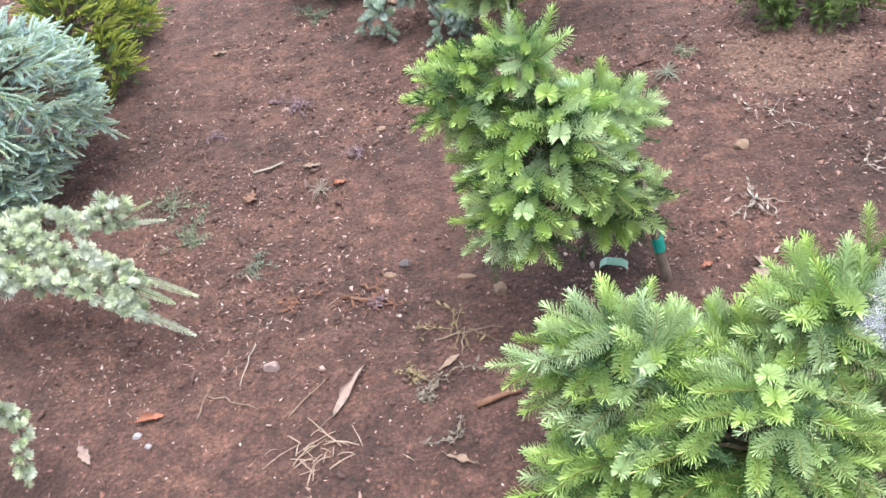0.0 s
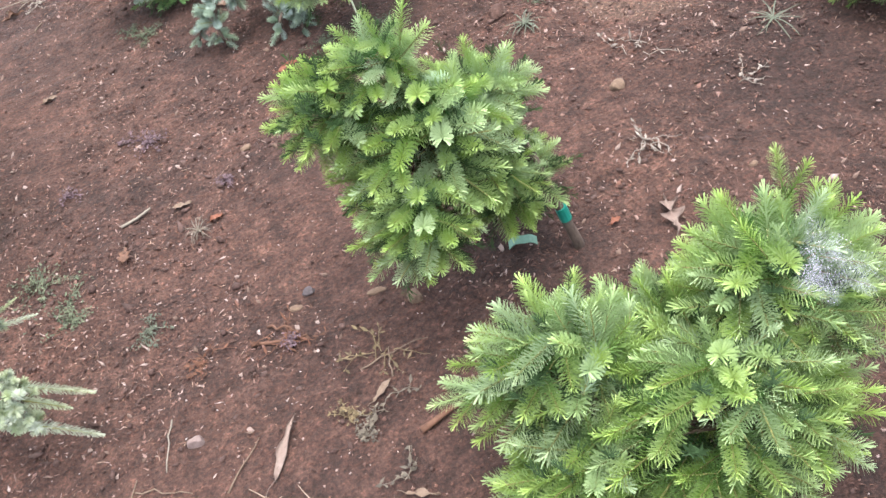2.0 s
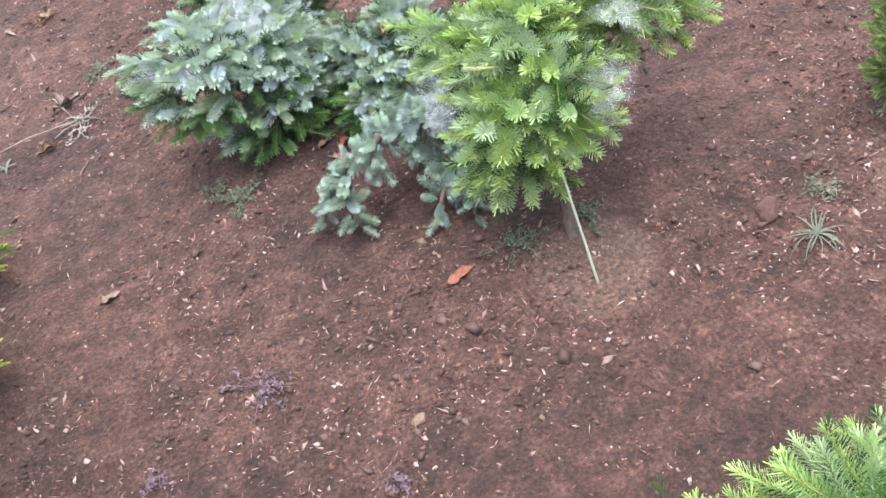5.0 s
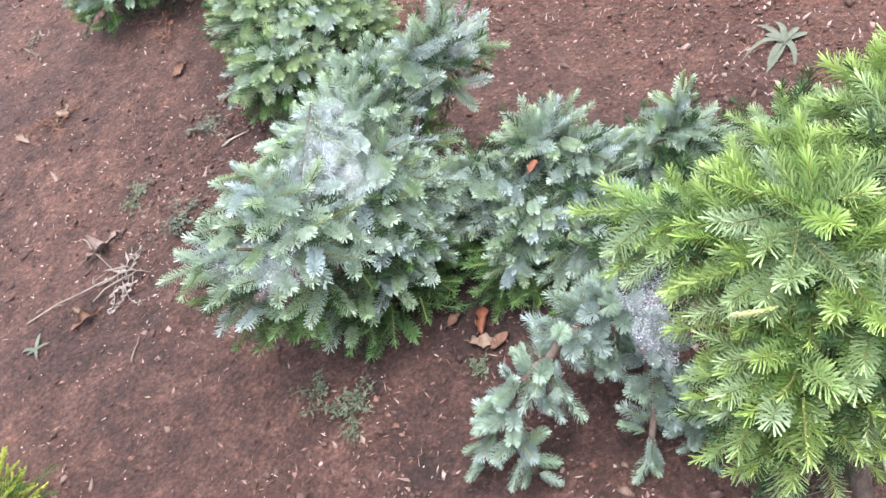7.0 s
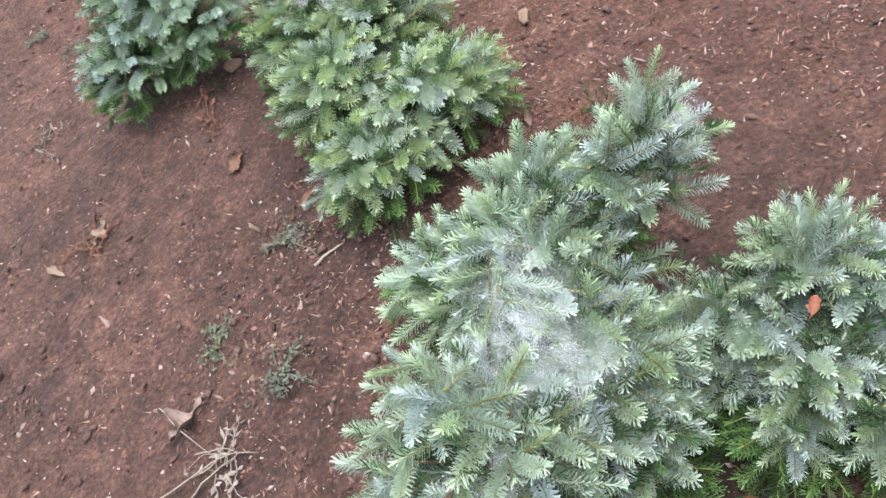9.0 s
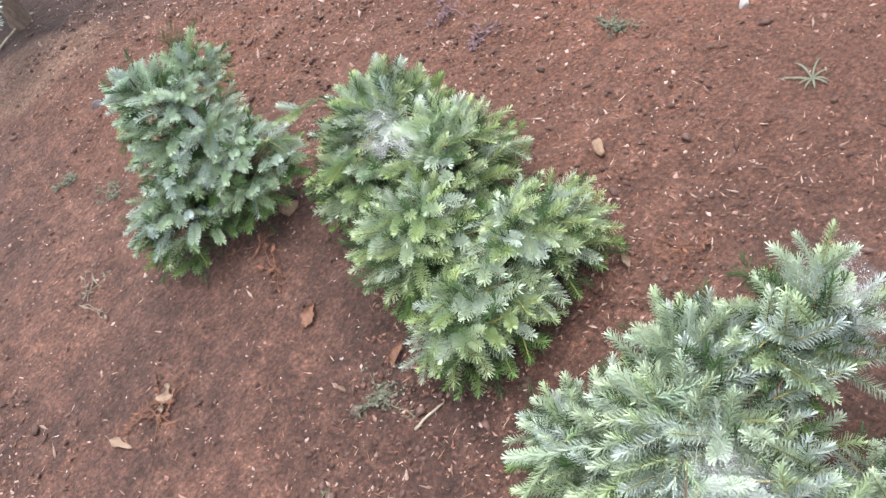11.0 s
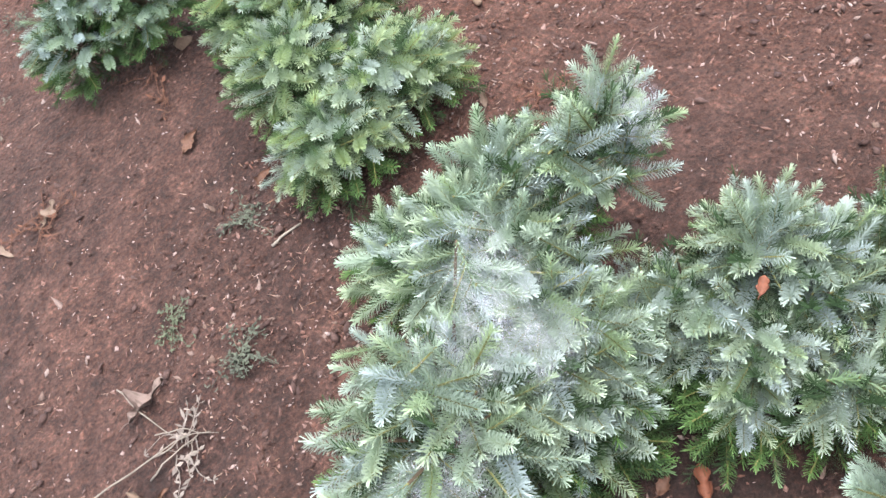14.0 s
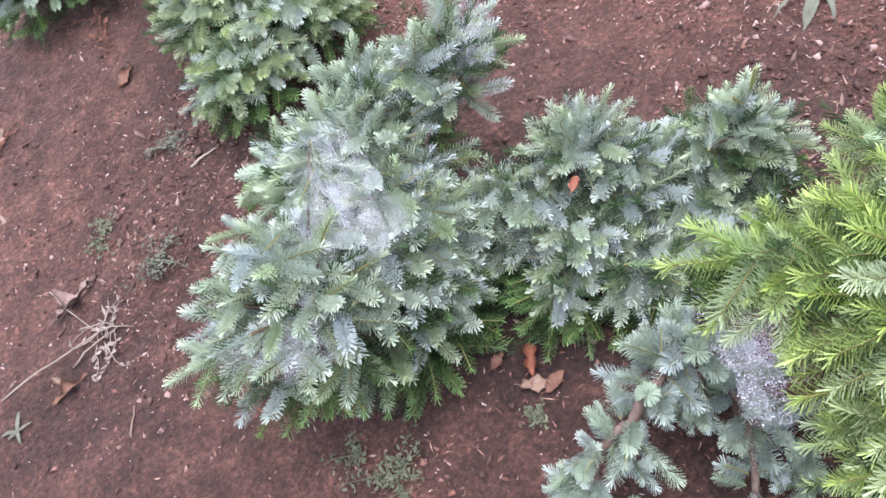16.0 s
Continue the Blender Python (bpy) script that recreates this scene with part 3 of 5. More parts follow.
JUNIPER = spray_set(N_JUNIPER, 0.095, 0.0078, 0.0023, 1300, 0.0, 0.72, 0.0, 8, pairs=(3, 4, 3, 4), fork=0.5, taper=0.45)
GOLD = spray_set(N_GOLD, 0.085, 0.0070, 0.0030, 1500, 0.3, 0.6, 0.0, 9, pairs=(2, 3, 3), fork=0.5, taper=0.4)
CEDAR_TUFT = shoot_set("tuft", N_CEDAR, 0.014, 0.0165, 0.0017, 75, 3.1, 1.05, forks=(0,), seed=10)
CEDAR_END = spray_set(N_CEDAR, 0.20, 0.0170, 0.0018, 2300, 0.0, 0.75, 0.0, 11, n=5, pairs=(0,), taper=0.55, name="shoot")
BUD = spray_set(needle_material("pale_young_shoot", (0.36, 0.42, 0.10), (0.55, 0.58, 0.30), (0.60, 0.62, 0.44), 0.3), 0.055, 0.0095, 0.0020, 4200, 0.0, 0.35, 0.0, 21, n=3, pairs=(0,), name="young_shoot")
DULL = shoot_set("shoot", N_DARK, 0.12, 0.020, 0.0028, 90, 3.1, 0.6, forks=(2, 3), seed=12)

conifer("fir", "low yellow-green fir with green tape round its trunk", "fir tree", (0.444, 1.321, 0), (0.40, 1.37, 0.22),
        [(0.20, 1.37, 0.32, 0.15, 0.14, 0.14), (0.08, 1.44, 0.42, 0.09, 0.10, 0.09), (0.18, 1.43, 0.48, 0.08, 0.08, 0.07),
         (0.34, 1.47, 0.30, 0.11, 0.11, 0.09), (0.15, 1.27, 0.27, 0.10, 0.09, 0.10), (0.31, 1.36, 0.20, 0.09, 0.09, 0.08), (0.385, 1.40, 0.15, 0.07, 0.08, 0.08)],
        FIR, 150, rise=0.45, size=(0.95, 1.35), jitter=0.14, lift=-0.2, inner=N_SHADED, inner_count=260, trunk_r=0.012,
        extra=[((0.262, 1.425, 0.575), (0.45, 0.35, 0.75), 0.15, 0), ((0.505, 1.63, 0.20), (0.8, 0.55, -0.1), 0.14, 1)])
conifer("fir", "spreading yellow-green fir with silvery tips", "fir tree", (0.45, 0.82, 0), (0.42, 0.82, 0.2),
        [(0.22, 0.90, 0.23, 0.14, 0.12, 0.12), (0.55, 0.84, 0.28, 0.14, 0.14, 0.13), (0.38, 0.72, 0.23, 0.18, 0.14, 0.12), (0.40, 0.90, 0.17, 0.16, 0.12, 0.12), (0.20, 0.76, 0.16, 0.14, 0.12, 0.12)],
        FIR, 190, rise=0.45, size=(0.9, 1.3), jitter=0.14, lift=-0.22, inner=N_SHADED, inner_count=300,
        extra=[((0.612, 0.955, 0.42), (0.25, 0.6, 0.6), 0.12, 0), ((0.04, 0.90, 0.29), (-0.9, 0.1, -0.1), 0.12, 1)])
bright_fir = conifer("fir", "bright yellow-green fir tied to a thin stake", "fir tree", (0.29, 2.25, 0), (0.32, 2.34, 0.2),
        [(0.235, 2.35, 0.22, 0.10, 0.11, 0.13), (0.34, 2.46, 0.31, 0.15, 0.14, 0.12), (0.25, 2.57, 0.31, 0.09, 0.08, 0.06), (0.54, 2.48, 0.33, 0.16, 0.14, 0.12), (0.43, 2.60, 0.33, 0.08, 0.07, 0.05),
         (0.33, 2.33, 0.27, 0.10, 0.09, 0.11)],
        FIR_BRIGHT, 170, size=(0.9, 1.3), jitter=0.15, lift=-0.28, inner=N_SHADED, inner_count=220, extra=[((0.135, 2.62, 0.36), (-0.9, 0.35, 0.05), 0.17, 0), ((0.15, 2.58, 0.29), (-0.85, -0.1, -0.2), 0.12, 2)])
conifer("spruce", "silvery green spreading spruce hung with cobwebs", "spruce tree", (-0.04, 3.06, 0), (-0.05, 3.06, 0.12),
        [(-0.225, 2.97, 0.21, 0.165, 0.15, 0.13), (-0.03, 3.16, 0.18, 0.15, 0.15, 0.11), (0.155, 3.16, 0.26, 0.09, 0.09, 0.10), (-0.12, 3.30, 0.10, 0.11, 0.11, 0.08),
         (-0.06, 3.0, 0.18, 0.12, 0.12, 0.11), (-0.12, 2.92, 0.08, 0.14, 0.09, 0.08), (-0.065, 2.93, 0.12, 0.08, 0.07, 0.09), (0.03, 3.24, 0.19, 0.11, 0.10, 0.10), (-0.03, 2.96, 0.07, 0.08, 0.07, 0.06)],
        SILVER, 265, under=OLD_SHADED, rise=0.42, size=(0.85, 1.15), inner=N_SHADED, inner_count=380, jitter=0.28, lift=-0.06,
        extra=[((-0.40, 2.905, 0.345), (-0.95, 0.05, 0.06), 0.12, 3), ((-0.37, 2.97, 0.30), (-0.9, -0.1, 0.1), 0.09, 2), ((0.21, 3.17, 0.40), (0.6, 0.3, 0.5), 0.09, 0),
               ((-0.28, 3.10, 0.31), (-0.9, 0.4, 0.05), 0.09, 3)])
arching_spruce = conifer("spruce", "grey-green spruce with low arching branches", "spruce tree", (0.26, 2.94, 0), (0.26, 2.90, 0.06),
        [(0.11, 2.95, 0.11, 0.10, 0.08, 0.08), (0.075, 2.99, 0.12, 0.08, 0.07, 0.07), (0.26, 2.89, 0.08, 0.13, 0.11, 0.09), (0.20, 2.78, 0.06, 0.11, 0.07, 0.07), (0.41, 2.84, 0.10, 0.09, 0.09, 0.10),
         (0.31, 2.77, 0.07, 0.10, 0.07, 0.08), (0.135, 2.845, 0.09, 0.07, 0.06, 0.08), (0.23, 2.96, 0.14, 0.09, 0.08, 0.09), (0.40, 2.82, 0.18, 0.045, 0.045, 0.07), (0.09, 2.84, 0.06, 0.08, 0.07, 0.06)],
        SILVER, 230, under=OLD_SHADED, rise=0.42, size=(0.8, 1.1), inner=N_SHADED, inner_count=300, jitter=0.28, lift=-0.06, extra=[((0.40, 2.81, 0.31), (0.1, -0.1, 1.0), 0.10, 0)])
conifer("spruce", "small sage-green spruce with pale new tips", "spruce tree", (0.03, 3.84, 0), (0.0, 3.82, 0.09),
        [(-0.10, 3.60, 0.09, 0.12, 0.10, 0.09), (0.06, 3.64, 0.10, 0.12, 0.10, 0.09), (-0.09, 3.80, 0.12, 0.12, 0.12, 0.10), (0.06, 3.90, 0.13, 0.13, 0.12, 0.10),
         (0.02, 4.08, 0.16, 0.13, 0.10, 0.09), (-0.09, 4.03, 0.11, 0.09, 0.10, 0.08)], SAGE, 255, under=OLD_SHADED, rise=0.45, inner=N_SHADED, inner_count=340, size=(0.85, 1.15), jitter=0.22, lift=-0.06,
        extra=[((0.14, 3.60, 0.13), (0.9, -0.2, 0.1), 0.09, 0), ((-0.24, 3.60, 0.08), (-0.7, -0.6, -0.1), 0.09, 0), ((-0.14, 4.16, 0.25), (-0.9, 0.1, 0.1), 0.09, 0)])
conifer("spruce", "small bushy grey-green spruce", "spruce tree", (-0.20, 4.38, 0), (-0.27, 4.35, 0.10),
        [(-0.29, 4.38, 0.22, 0.12, 0.12, 0.12), (-0.41, 4.28, 0.11, 0.11, 0.11, 0.10), (-0.23, 4.24, 0.13, 0.11, 0.11, 0.10), (-0.31, 4.46, 0.28, 0.08, 0.08, 0.08), (-0.29, 4.33, 0.17, 0.13, 0.12, 0.10), (-0.20, 4.47, 0.26, 0.08, 0.08, 0.07), (-0.43, 4.33, 0.08, 0.08, 0.08, 0.07)],
        TEAL, 180, under=OLD_SHADED, rise=0.45, inner=N_SHADED, inner_count=260, size=(0.75, 1.0), jitter=0.28, lift=-0.10)
conifer("juniper", "powder-blue mounded juniper with feathery sprays", "juniper", (-1.08, 2.12, 0), (-1.06, 2.12, 0.2),
        [(-1.03, 2.12, 0.24, 0.26, 0.26, 0.24), (-1.10, 1.98, 0.15, 0.22, 0.2, 0.16)], JUNIPER, 320, inner=N_JUNIPER, inner_count=260, lift=0.10, size=(0.75, 1.3), jitter=0.38)
conifer("cypress", "golden-yellow cypress bush beside the juniper", "cypress", (-0.98, 2.72, 0), (-0.98, 2.72, 0.15),
        [(-0.96, 2.60, 0.2, 0.15, 0.15, 0.2), (-0.88, 2.52, 0.12, 0.11, 0.12, 0.12), (-0.98, 2.80, 0.18, 0.16, 0.18, 0.18), (-0.86, 2.88, 0.09, 0.09, 0.12, 0.09)], GOLD, 200, inner=N_DARK, inner_count=200, lift=0.3)
conifer("bush", "open dark green bush with several brown stems", "bush", (1.12, 2.17, 0), (1.11, 2.18, 0.04),
        [(0.98, 2.25, 0.13, 0.06, 0.06, 0.10), (1.07, 2.30, 0.22, 0.09, 0.08, 0.10), (1.16, 2.24, 0.22, 0.08, 0.08, 0.11), (1.22, 2.20, 0.17, 0.06, 0.06, 0.09), (1.02, 2.20, 0.08, 0.05, 0.05, 0.06), (1.15, 2.14, 0.10, 0.06, 0.05, 0.07), (1.22, 2.12, 0.13, 0.06, 0.05, 0.08)],
        DULL, 170, inner=N_DARK, lift=0.7, inner_count=60, size=(0.7, 1.1), trunk_r=0.018)
conifer("bush", "dense grass-green bush on pale soil", "bush", (1.47, 1.62, 0), (1.47, 1.62, 0.12),
        [(1.45, 1.63, 0.16, 0.19, 0.2, 0.18)], DULL, 150, inner=N_DARK, lift=0.7, inner_count=120)
conifer("pine", "blue-green conifer with a thick dark trunk", "pine", (-0.51, 5.766, 0), (-0.44, 5.79, 0.26),
        [(-0.52, 5.50, 0.30, 0.10, 0.09, 0.06), (-0.60, 5.36, 0.27, 0.10, 0.09, 0.06), (-0.36, 5.54, 0.34, 0.09, 0.08, 0.06), (-0.62, 5.95, 0.62, 0.34, 0.30, 0.24)], BLUE, 230, inner=N_SHADED, trunk_r=0.042, inner_count=60, size=(1.1, 1.6))


def tufted_branch(name, label, category, base, branches, tufts, ends, gap, twig_r, seed, spread=0.012):
    """A conifer of a few stout branches set with needle tufts; each branch is a chain of points."""
    r = random.Random(seed)
    top = new(name)
    top.location = base
    tagged(top, label, category)
    o = Vector(base)
    for chain, end in branches:
        pts = [Vector(p) for p in chain]
        smooth = []
        for a, b in zip(pts, pts[1:]):
            smooth += bent(a, b, 0.008, 4, 0.003)[:-1]
        smooth.append(pts[-1])
        v, f = [], []
        tube(v, f, [p - o for p in smooth], [twig_r * (1 - 0.65 * i / (len(smooth) - 1)) for i in range(len(smooth))], 6)
        part("branch", mesh_of("branch", v, f, BARK, True), top)
        for a, b in zip(smooth, smooth[1:]):
            for k in range(max(1, round((b - a).length / gap))):
                p = a.lerp(b, (k + r.random()) / max(1, round((b - a).length / gap)))
                ahead = (b - a).normalized()
                way = Vector((r.gauss(0, 1), r.gauss(0, 1), r.gauss(0.35, 0.8))).normalized() + ahead * 0.7
                me, ln = r.choice(tufts)
                ob = part("tuft", me, top)
                ob.matrix_basis = facing(p - o + way.normalized() * spread * r.random() * (1.1 - 0.8 * smooth.index(a) / len(smooth)), way, r.uniform(0, 6)) @ Matrix.Scale(r.uniform(0.8, 1.15) * (1.1 - 0.45 * smooth.index(a) / len(smooth)), 4)
        if end:
            me, ln = r.choice(ends)
            way = (pts[-1] - pts[-2]).normalized()
            ob = part("shoot", me, top)
            ob.matrix_basis = facing(pts[-1] - o - way * 0.02, way) @ Matrix.Scale(end / ln, 4)
    return top


BLUE_TUFT = spray_set(N_BLUE, 0.072, 0.0165, 0.0015, 3900, 0.0, 1.0, 0.15, 16, n=7, pairs=(0,), name="tuft")
low_spruce = tufted_branch("spruce", "blue-grey prostrate conifer with stout knobbly branches", "conifer", (0.19, 2.62, 0),
                           [([(0.19, 2.62, 0.0), (0.164, 2.633, 0.138)], 0),
                            ([(0.164, 2.633, 0.138), (0.10, 2.62, 0.155), (0.034, 2.59, 0.160), (-0.03, 2.60, 0.12), (-0.07, 2.59, 0.085), (-0.115, 2.56, 0.05)], 0),
                            ([(0.164, 2.633, 0.138), (0.13, 2.65, 0.125), (0.105, 2.655, 0.105)], 0),
                            ([(0.164, 2.633, 0.138), (0.13, 2.585, 0.12), (0.105, 2.56, 0.10)], 0),
                            ([(0.164, 2.633, 0.12), (0.165, 2.57, 0.11), (0.16, 2.545, 0.09)], 0),
                            ([(-0.03, 2.60, 0.12), (-0.055, 2.545, 0.085), (-0.05, 2.51, 0.045)], 0),
                            ([(0.034, 2.59, 0.16), (0.01, 2.55, 0.12)], 0),
                            ([(0.18, 2.60, 0.04), (0.14, 2.50, 0.075), (0.10, 2.45, 0.045)], 0),
                            ([(0.16, 2.55, 0.06), (0.18, 2.48, 0.06), (0.16, 2.42, 0.04)], 0)],
                           BLUE_TUFT, BLUE_TUFT, 0.0068, 0.010, 5, 0.020)


def young_shoot(tree, at, way, k, size=1.0):
    ob = part("young_shoot", BUD[k][0], tree, "pale swollen young shoot")
    ob.matrix_basis = facing(Vector(at) - tree.location, way) @ Matrix.Scale(size, 4)


young_shoot(low_spruce, (-0.066, 2.60, 0.085), (-0.2, -0.4, 0.8), 0, 0.8)
young_shoot(bright_fir, (0.245, 2.37, 0.385), (-0.9, 0.1, 0.1), 1, 1.25)
young_shoot(arching_spruce, (0.391, 2.785, 0.31), (0.0, -0.1, 1.0), 2, 0.9)
young_shoot(arching_spruce, (0.375, 2.78, 0.30), (-0.6, -0.1, 0.7), 1, 0.8)
tufted_branch("cedar", "pale blue-green cedar with a low reaching branch", "cedar", (-1.15, 1.55, 0),
              [([(-1.15, 1.55, 0.0), (-1.05, 1.53, 0.2), (-0.89, 1.51, 0.22), (-0.74, 1.469, 0.215), (-0.66, 1.42, 0.20), (-0.60, 1.395, 0.19)], 0.16),
               ([(-0.66, 1.42, 0.195), (-0.60, 1.36, 0.185)], 0.13),
               ([(-1.05, 1.50, 0.2), (-0.90, 1.46, 0.20), (-0.762, 1.433, 0.18), (-0.654, 1.365, 0.16), (-0.59, 1.325, 0.15)], 0.14),
               ([(-1.0, 1.55, 0.2), (-0.90, 1.59, 0.22), (-0.80, 1.58, 0.235), (-0.721, 1.547, 0.22), (-0.656, 1.545, 0.215)], 0.12),
               ([(-0.70, 1.55, 0.22), (-0.685, 1.56, 0.235)], 0.075),
               ([(-0.67, 1.549, 0.22), (-0.64, 1.556, 0.226)], 0.085),
               ([(-0.95, 1.52, 0.21), (-0.86, 1.54, 0.24), (-0.78, 1.51, 0.23)], 0)],
              CEDAR_TUFT, CEDAR_END, 0.0030, 0.007, 6, 0.036)
tufted_branch("cedar", "silvery cedar sprig hanging over bare soil", "cedar", (-1.0, 1.05, 0),
              [([(-1.0, 1.05, 0.0), (-0.92, 1.05, 0.16), (-0.83, 1.12, 0.17), (-0.79, 1.12, 0.14), (-0.77, 1.02, 0.10)], 0),
               ([(-0.92, 1.05, 0.16), (-0.84, 1.03, 0.15)], 0)], CEDAR_TUFT, CEDAR_END, 0.004, 0.006, 9, 0.03)

# ---- tape, stake ----
def plain(name, colour, rough=0.5):
    return grainy(name, tuple(c * 0.85 for c in colour), tuple(min(1, c * 1.15) for c in colour), 80, rough, 0.2)


TAPE = plain("green_plastic_tape", (0.01, 0.20, 0.16), 0.35)
v, f = [], []
tube(v, f, [Vector((0.444, 1.321, -0.03)).lerp(Vector((0.40, 1.37, 0.22)), s) for s in (0.36, 0.42, 0.48)], [0.0122, 0.0124, 0.0120], 12)
tagged(new("grafting_tape", mesh_of("grafting_tape", v, f, TAPE)), "band of green plastic tape round a fir trunk", "tape")


def ribbon(name, label, at, turn, length, width, rise, mat):
    """A curled strip of thin plastic lying on the soil."""
    v, f = [], []
    for i in range(9):
        s = i / 8
        x, z = length * (s - 0.5), rise * math.sin(math.pi * s) + 0.004 + 0.003 * math.sin(9 * s)
        v += [(x, -width / 2, z), (x, width / 2, z + 0.004), (x, width / 2, z + 0.0052), (x, -width / 2, z + 0.0012)]
        if i:
            k = 4 * i
            f += [(k - 4 + j, k - 4 + (j + 1) % 4, k + (j + 1) % 4, k + j) for j in range(4)]
    f += [(0, 1, 2, 3), (35, 34, 33, 32)]
    ob = new(name, mesh_of(name, v, f, mat))
    ob.matrix_basis = pose(*at, gz(*at), 0, 0, turn)
    return tagged(ob, label, "plant label")


ribbon("plant_label", "curled pale green plastic plant label on soil", (0.345, 1.385), -20, 0.058, 0.018, 0.014, plain("pale_green_plastic", (0.16, 0.30, 0.24), 0.3))


def rod(name, label, category, path, radius, mat, sides=6, taper=0.5):
    v, f = [], []
    o = Vector(path[0])
    tube(v, f, [Vector(p) - o for p in path], [radius * (1 - taper * i / (len(path) - 1)) for i in range(len(path))], sides)
    ob = new(name, mesh_of(name, v, f, mat, True))
    ob.location = o
    return tagged(ob, label, category)


CANE = plain("pale_green_cane", (0.34, 0.37, 0.27), 0.6)
rod("cane", "thin pale green cane stuck in the soil", "cane", bent((0.286, 2.135, -0.02), (0.288, 2.285, 0.28), 0.0, 5, 0.001), 0.0026, CANE, 6, 0.2)

# ---- fallen leaves ----
L_ORANGE = grainy("orange_dead_leaf", (0.12, 0.042, 0.024), (0.25, 0.088, 0.048), 70, 0.7)
L_TAN = grainy("tan_dead_leaf", (0.120, 0.076, 0.052), (0.208, 0.152, 0.116), 70, 0.7)
L_BROWN = grainy("brown_dead_leaf", (0.072, 0.033, 0.021), (0.156, 0.078, 0.048), 70, 0.7)
L_PINK = grainy("pinkish_pale_leaf", (0.155, 0.104, 0.088), (0.225, 0.170, 0.148), 70, 0.7)


def leaf(label, at, turn, length, width, mat, curl=0.5, lobed=0, tilt=0.0, seed=1, lift=0.003):
    """A curled dead leaf with a midrib fold and a stalk; lobed gives an oak's outline."""
    r = random.Random(seed)
    rows, cols = 14, 6
    v, f = [], []
    bend = r.uniform(-0.25, 0.35)
    for i in range(rows + 1):
        s = i / rows
        w = width * 0.5 * (math.sin(math.pi * s ** 0.8) ** 0.75 + 0.02)
        if lobed:
            w *= 0.62 + 0.5 * math.cos(s * lobed * 2 * math.pi)
        w *= 0.85 + 0.7 * noise.noise(Vector((s * 7, seed * 1.3, 0.5)))
        for j in range(cols + 1):
            u = 2 * j / cols - 1
            ang = u * curl * (0.7 + 0.5 * math.sin(3 * s + seed))
            z = abs(math.sin(ang)) * w * 1.1 + 0.20 * width * noise.noise(Vector((s * 4 + seed, u * 1.6, seed * 0.7))) + 0.08 * width * noise.noise(Vector((s * 11, u * 4 + seed, 3.1))) + 0.12 * length * bend * math.sin(math.pi * s) + r.uniform(-1, 1) * 0.015 * width
            v.append((length * (s - 0.5) + 0.05 * width * math.sin(7 * s + u), w * math.sin(u * 1.45) * math.cos(ang * 0.8), z))
    n0 = len(v)
    for i in range(rows):
        for j in range(cols):
            k = i * (cols + 1) + j
            f.append((k, k + 1, k + cols + 2, k + cols + 1))
    v += [(x, y, z - 0.0007) for x, y, z in v[:n0]]
    f += [tuple(n0 + q for q in reversed(face)) for face in f]
    tube(v, f, [(-length * 0.5, 0, 0.001), (-length * 0.62, 0.05 * length, 0.002), (-length * 0.75, 0.07 * length, 0.0)], [0.0011, 0.0009, 0.0007], 4)
    low = min(p[2] for p in v)
    ob = new("fallen_leaf", mesh_of("fallen_leaf", [(x, y, z - low) for x, y, z in v], f, mat, True))
    ob.matrix_basis = pose(at[0], at[1], gz(*at) + lift, 0, tilt, turn)
    return tagged(ob, label, "leaf", "fallen leaves")


leaf("small orange dead leaf on bare soil", (-0.222, 1.852), 20, 0.035, 0.022, L_ORANGE, 0.6, seed=2)
leaf("pale curled dead leaf on bare soil", (-0.291, 1.945), -10, 0.05, 0.022, L_TAN, 0.9, seed=3)
leaf("reddish-brown dead leaf lying flat", (-0.446, 1.858), 70, 0.045, 0.03, L_BROWN, 0.5, seed=4)
leaf("long narrow pinkish-tan leaf blade on soil", (-0.222, 1.165), 60, 0.135, 0.026, L_PINK, 0.9, seed=5)
leaf("dried lobed oak leaf, pale brown", (0.625, 1.29), 75, 0.10, 0.055, L_PINK, 0.7, 3, seed=6)
leaf("bright orange dead leaf on soil", (-0.61, 1.181), 5, 0.058, 0.024, L_ORANGE, 0.6, seed=7)
leaf("pinkish pale dead leaf on soil", (-0.724, 1.12), -60, 0.055, 0.022, L_PINK, 0.4, seed=8)
leaf("curled tan dead leaf beside straw", (-0.032, 0.96), -30, 0.06, 0.024, L_TAN, 1.0, 2, seed=9)
leaf("curled tan dead leaf near yellow straw", (-0.028, 1.193), 35, 0.055, 0.018, L_TAN, 0.9, seed=10)
leaf("rust-red and white dead leaf", (0.08, 2.31), 15, 0.065, 0.024, L_ORANGE, 0.5, seed=11)
leaf("tiny orange leaf scrap on soil", (0.527, 1.336), 15, 0.026, 0.018, L_ORANGE, 0.5, seed=12)
leaf("pale dead leaf scrap on soil", (-0.579, 2.655), 15, 0.045, 0.03, L_TAN, 0.5, seed=13)
leaf("large curled tan maple leaf on soil", (-0.612, 3.468), 25, 0.085, 0.07, L_PINK, 0.9, 2, seed=14)
leaf("narrow tan dead leaf on soil", (-0.758, 4.004), -60, 0.065, 0.018, L_TAN, 0.6, seed=15)
leaf("orange-brown crumpled leaf in litter", (-0.642, 4.02), 50, 0.06, 0.04, L_TAN, 0.9, 2, seed=16)
leaf("brown folded dead leaf on soil", (-0.325, 3.937), 40, 0.06, 0.03, L_BROWN, 0.8, seed=17)
leaf("two-lobed brown curled leaf", (-0.675, 3.295), 10, 0.075, 0.04, L_BROWN, 0.9, 2, seed=18)
leaf("pale brown pod-shaped leaf", (-0.690, 3.325), 120, 0.045, 0.018, L_TAN, 1.0, seed=19)
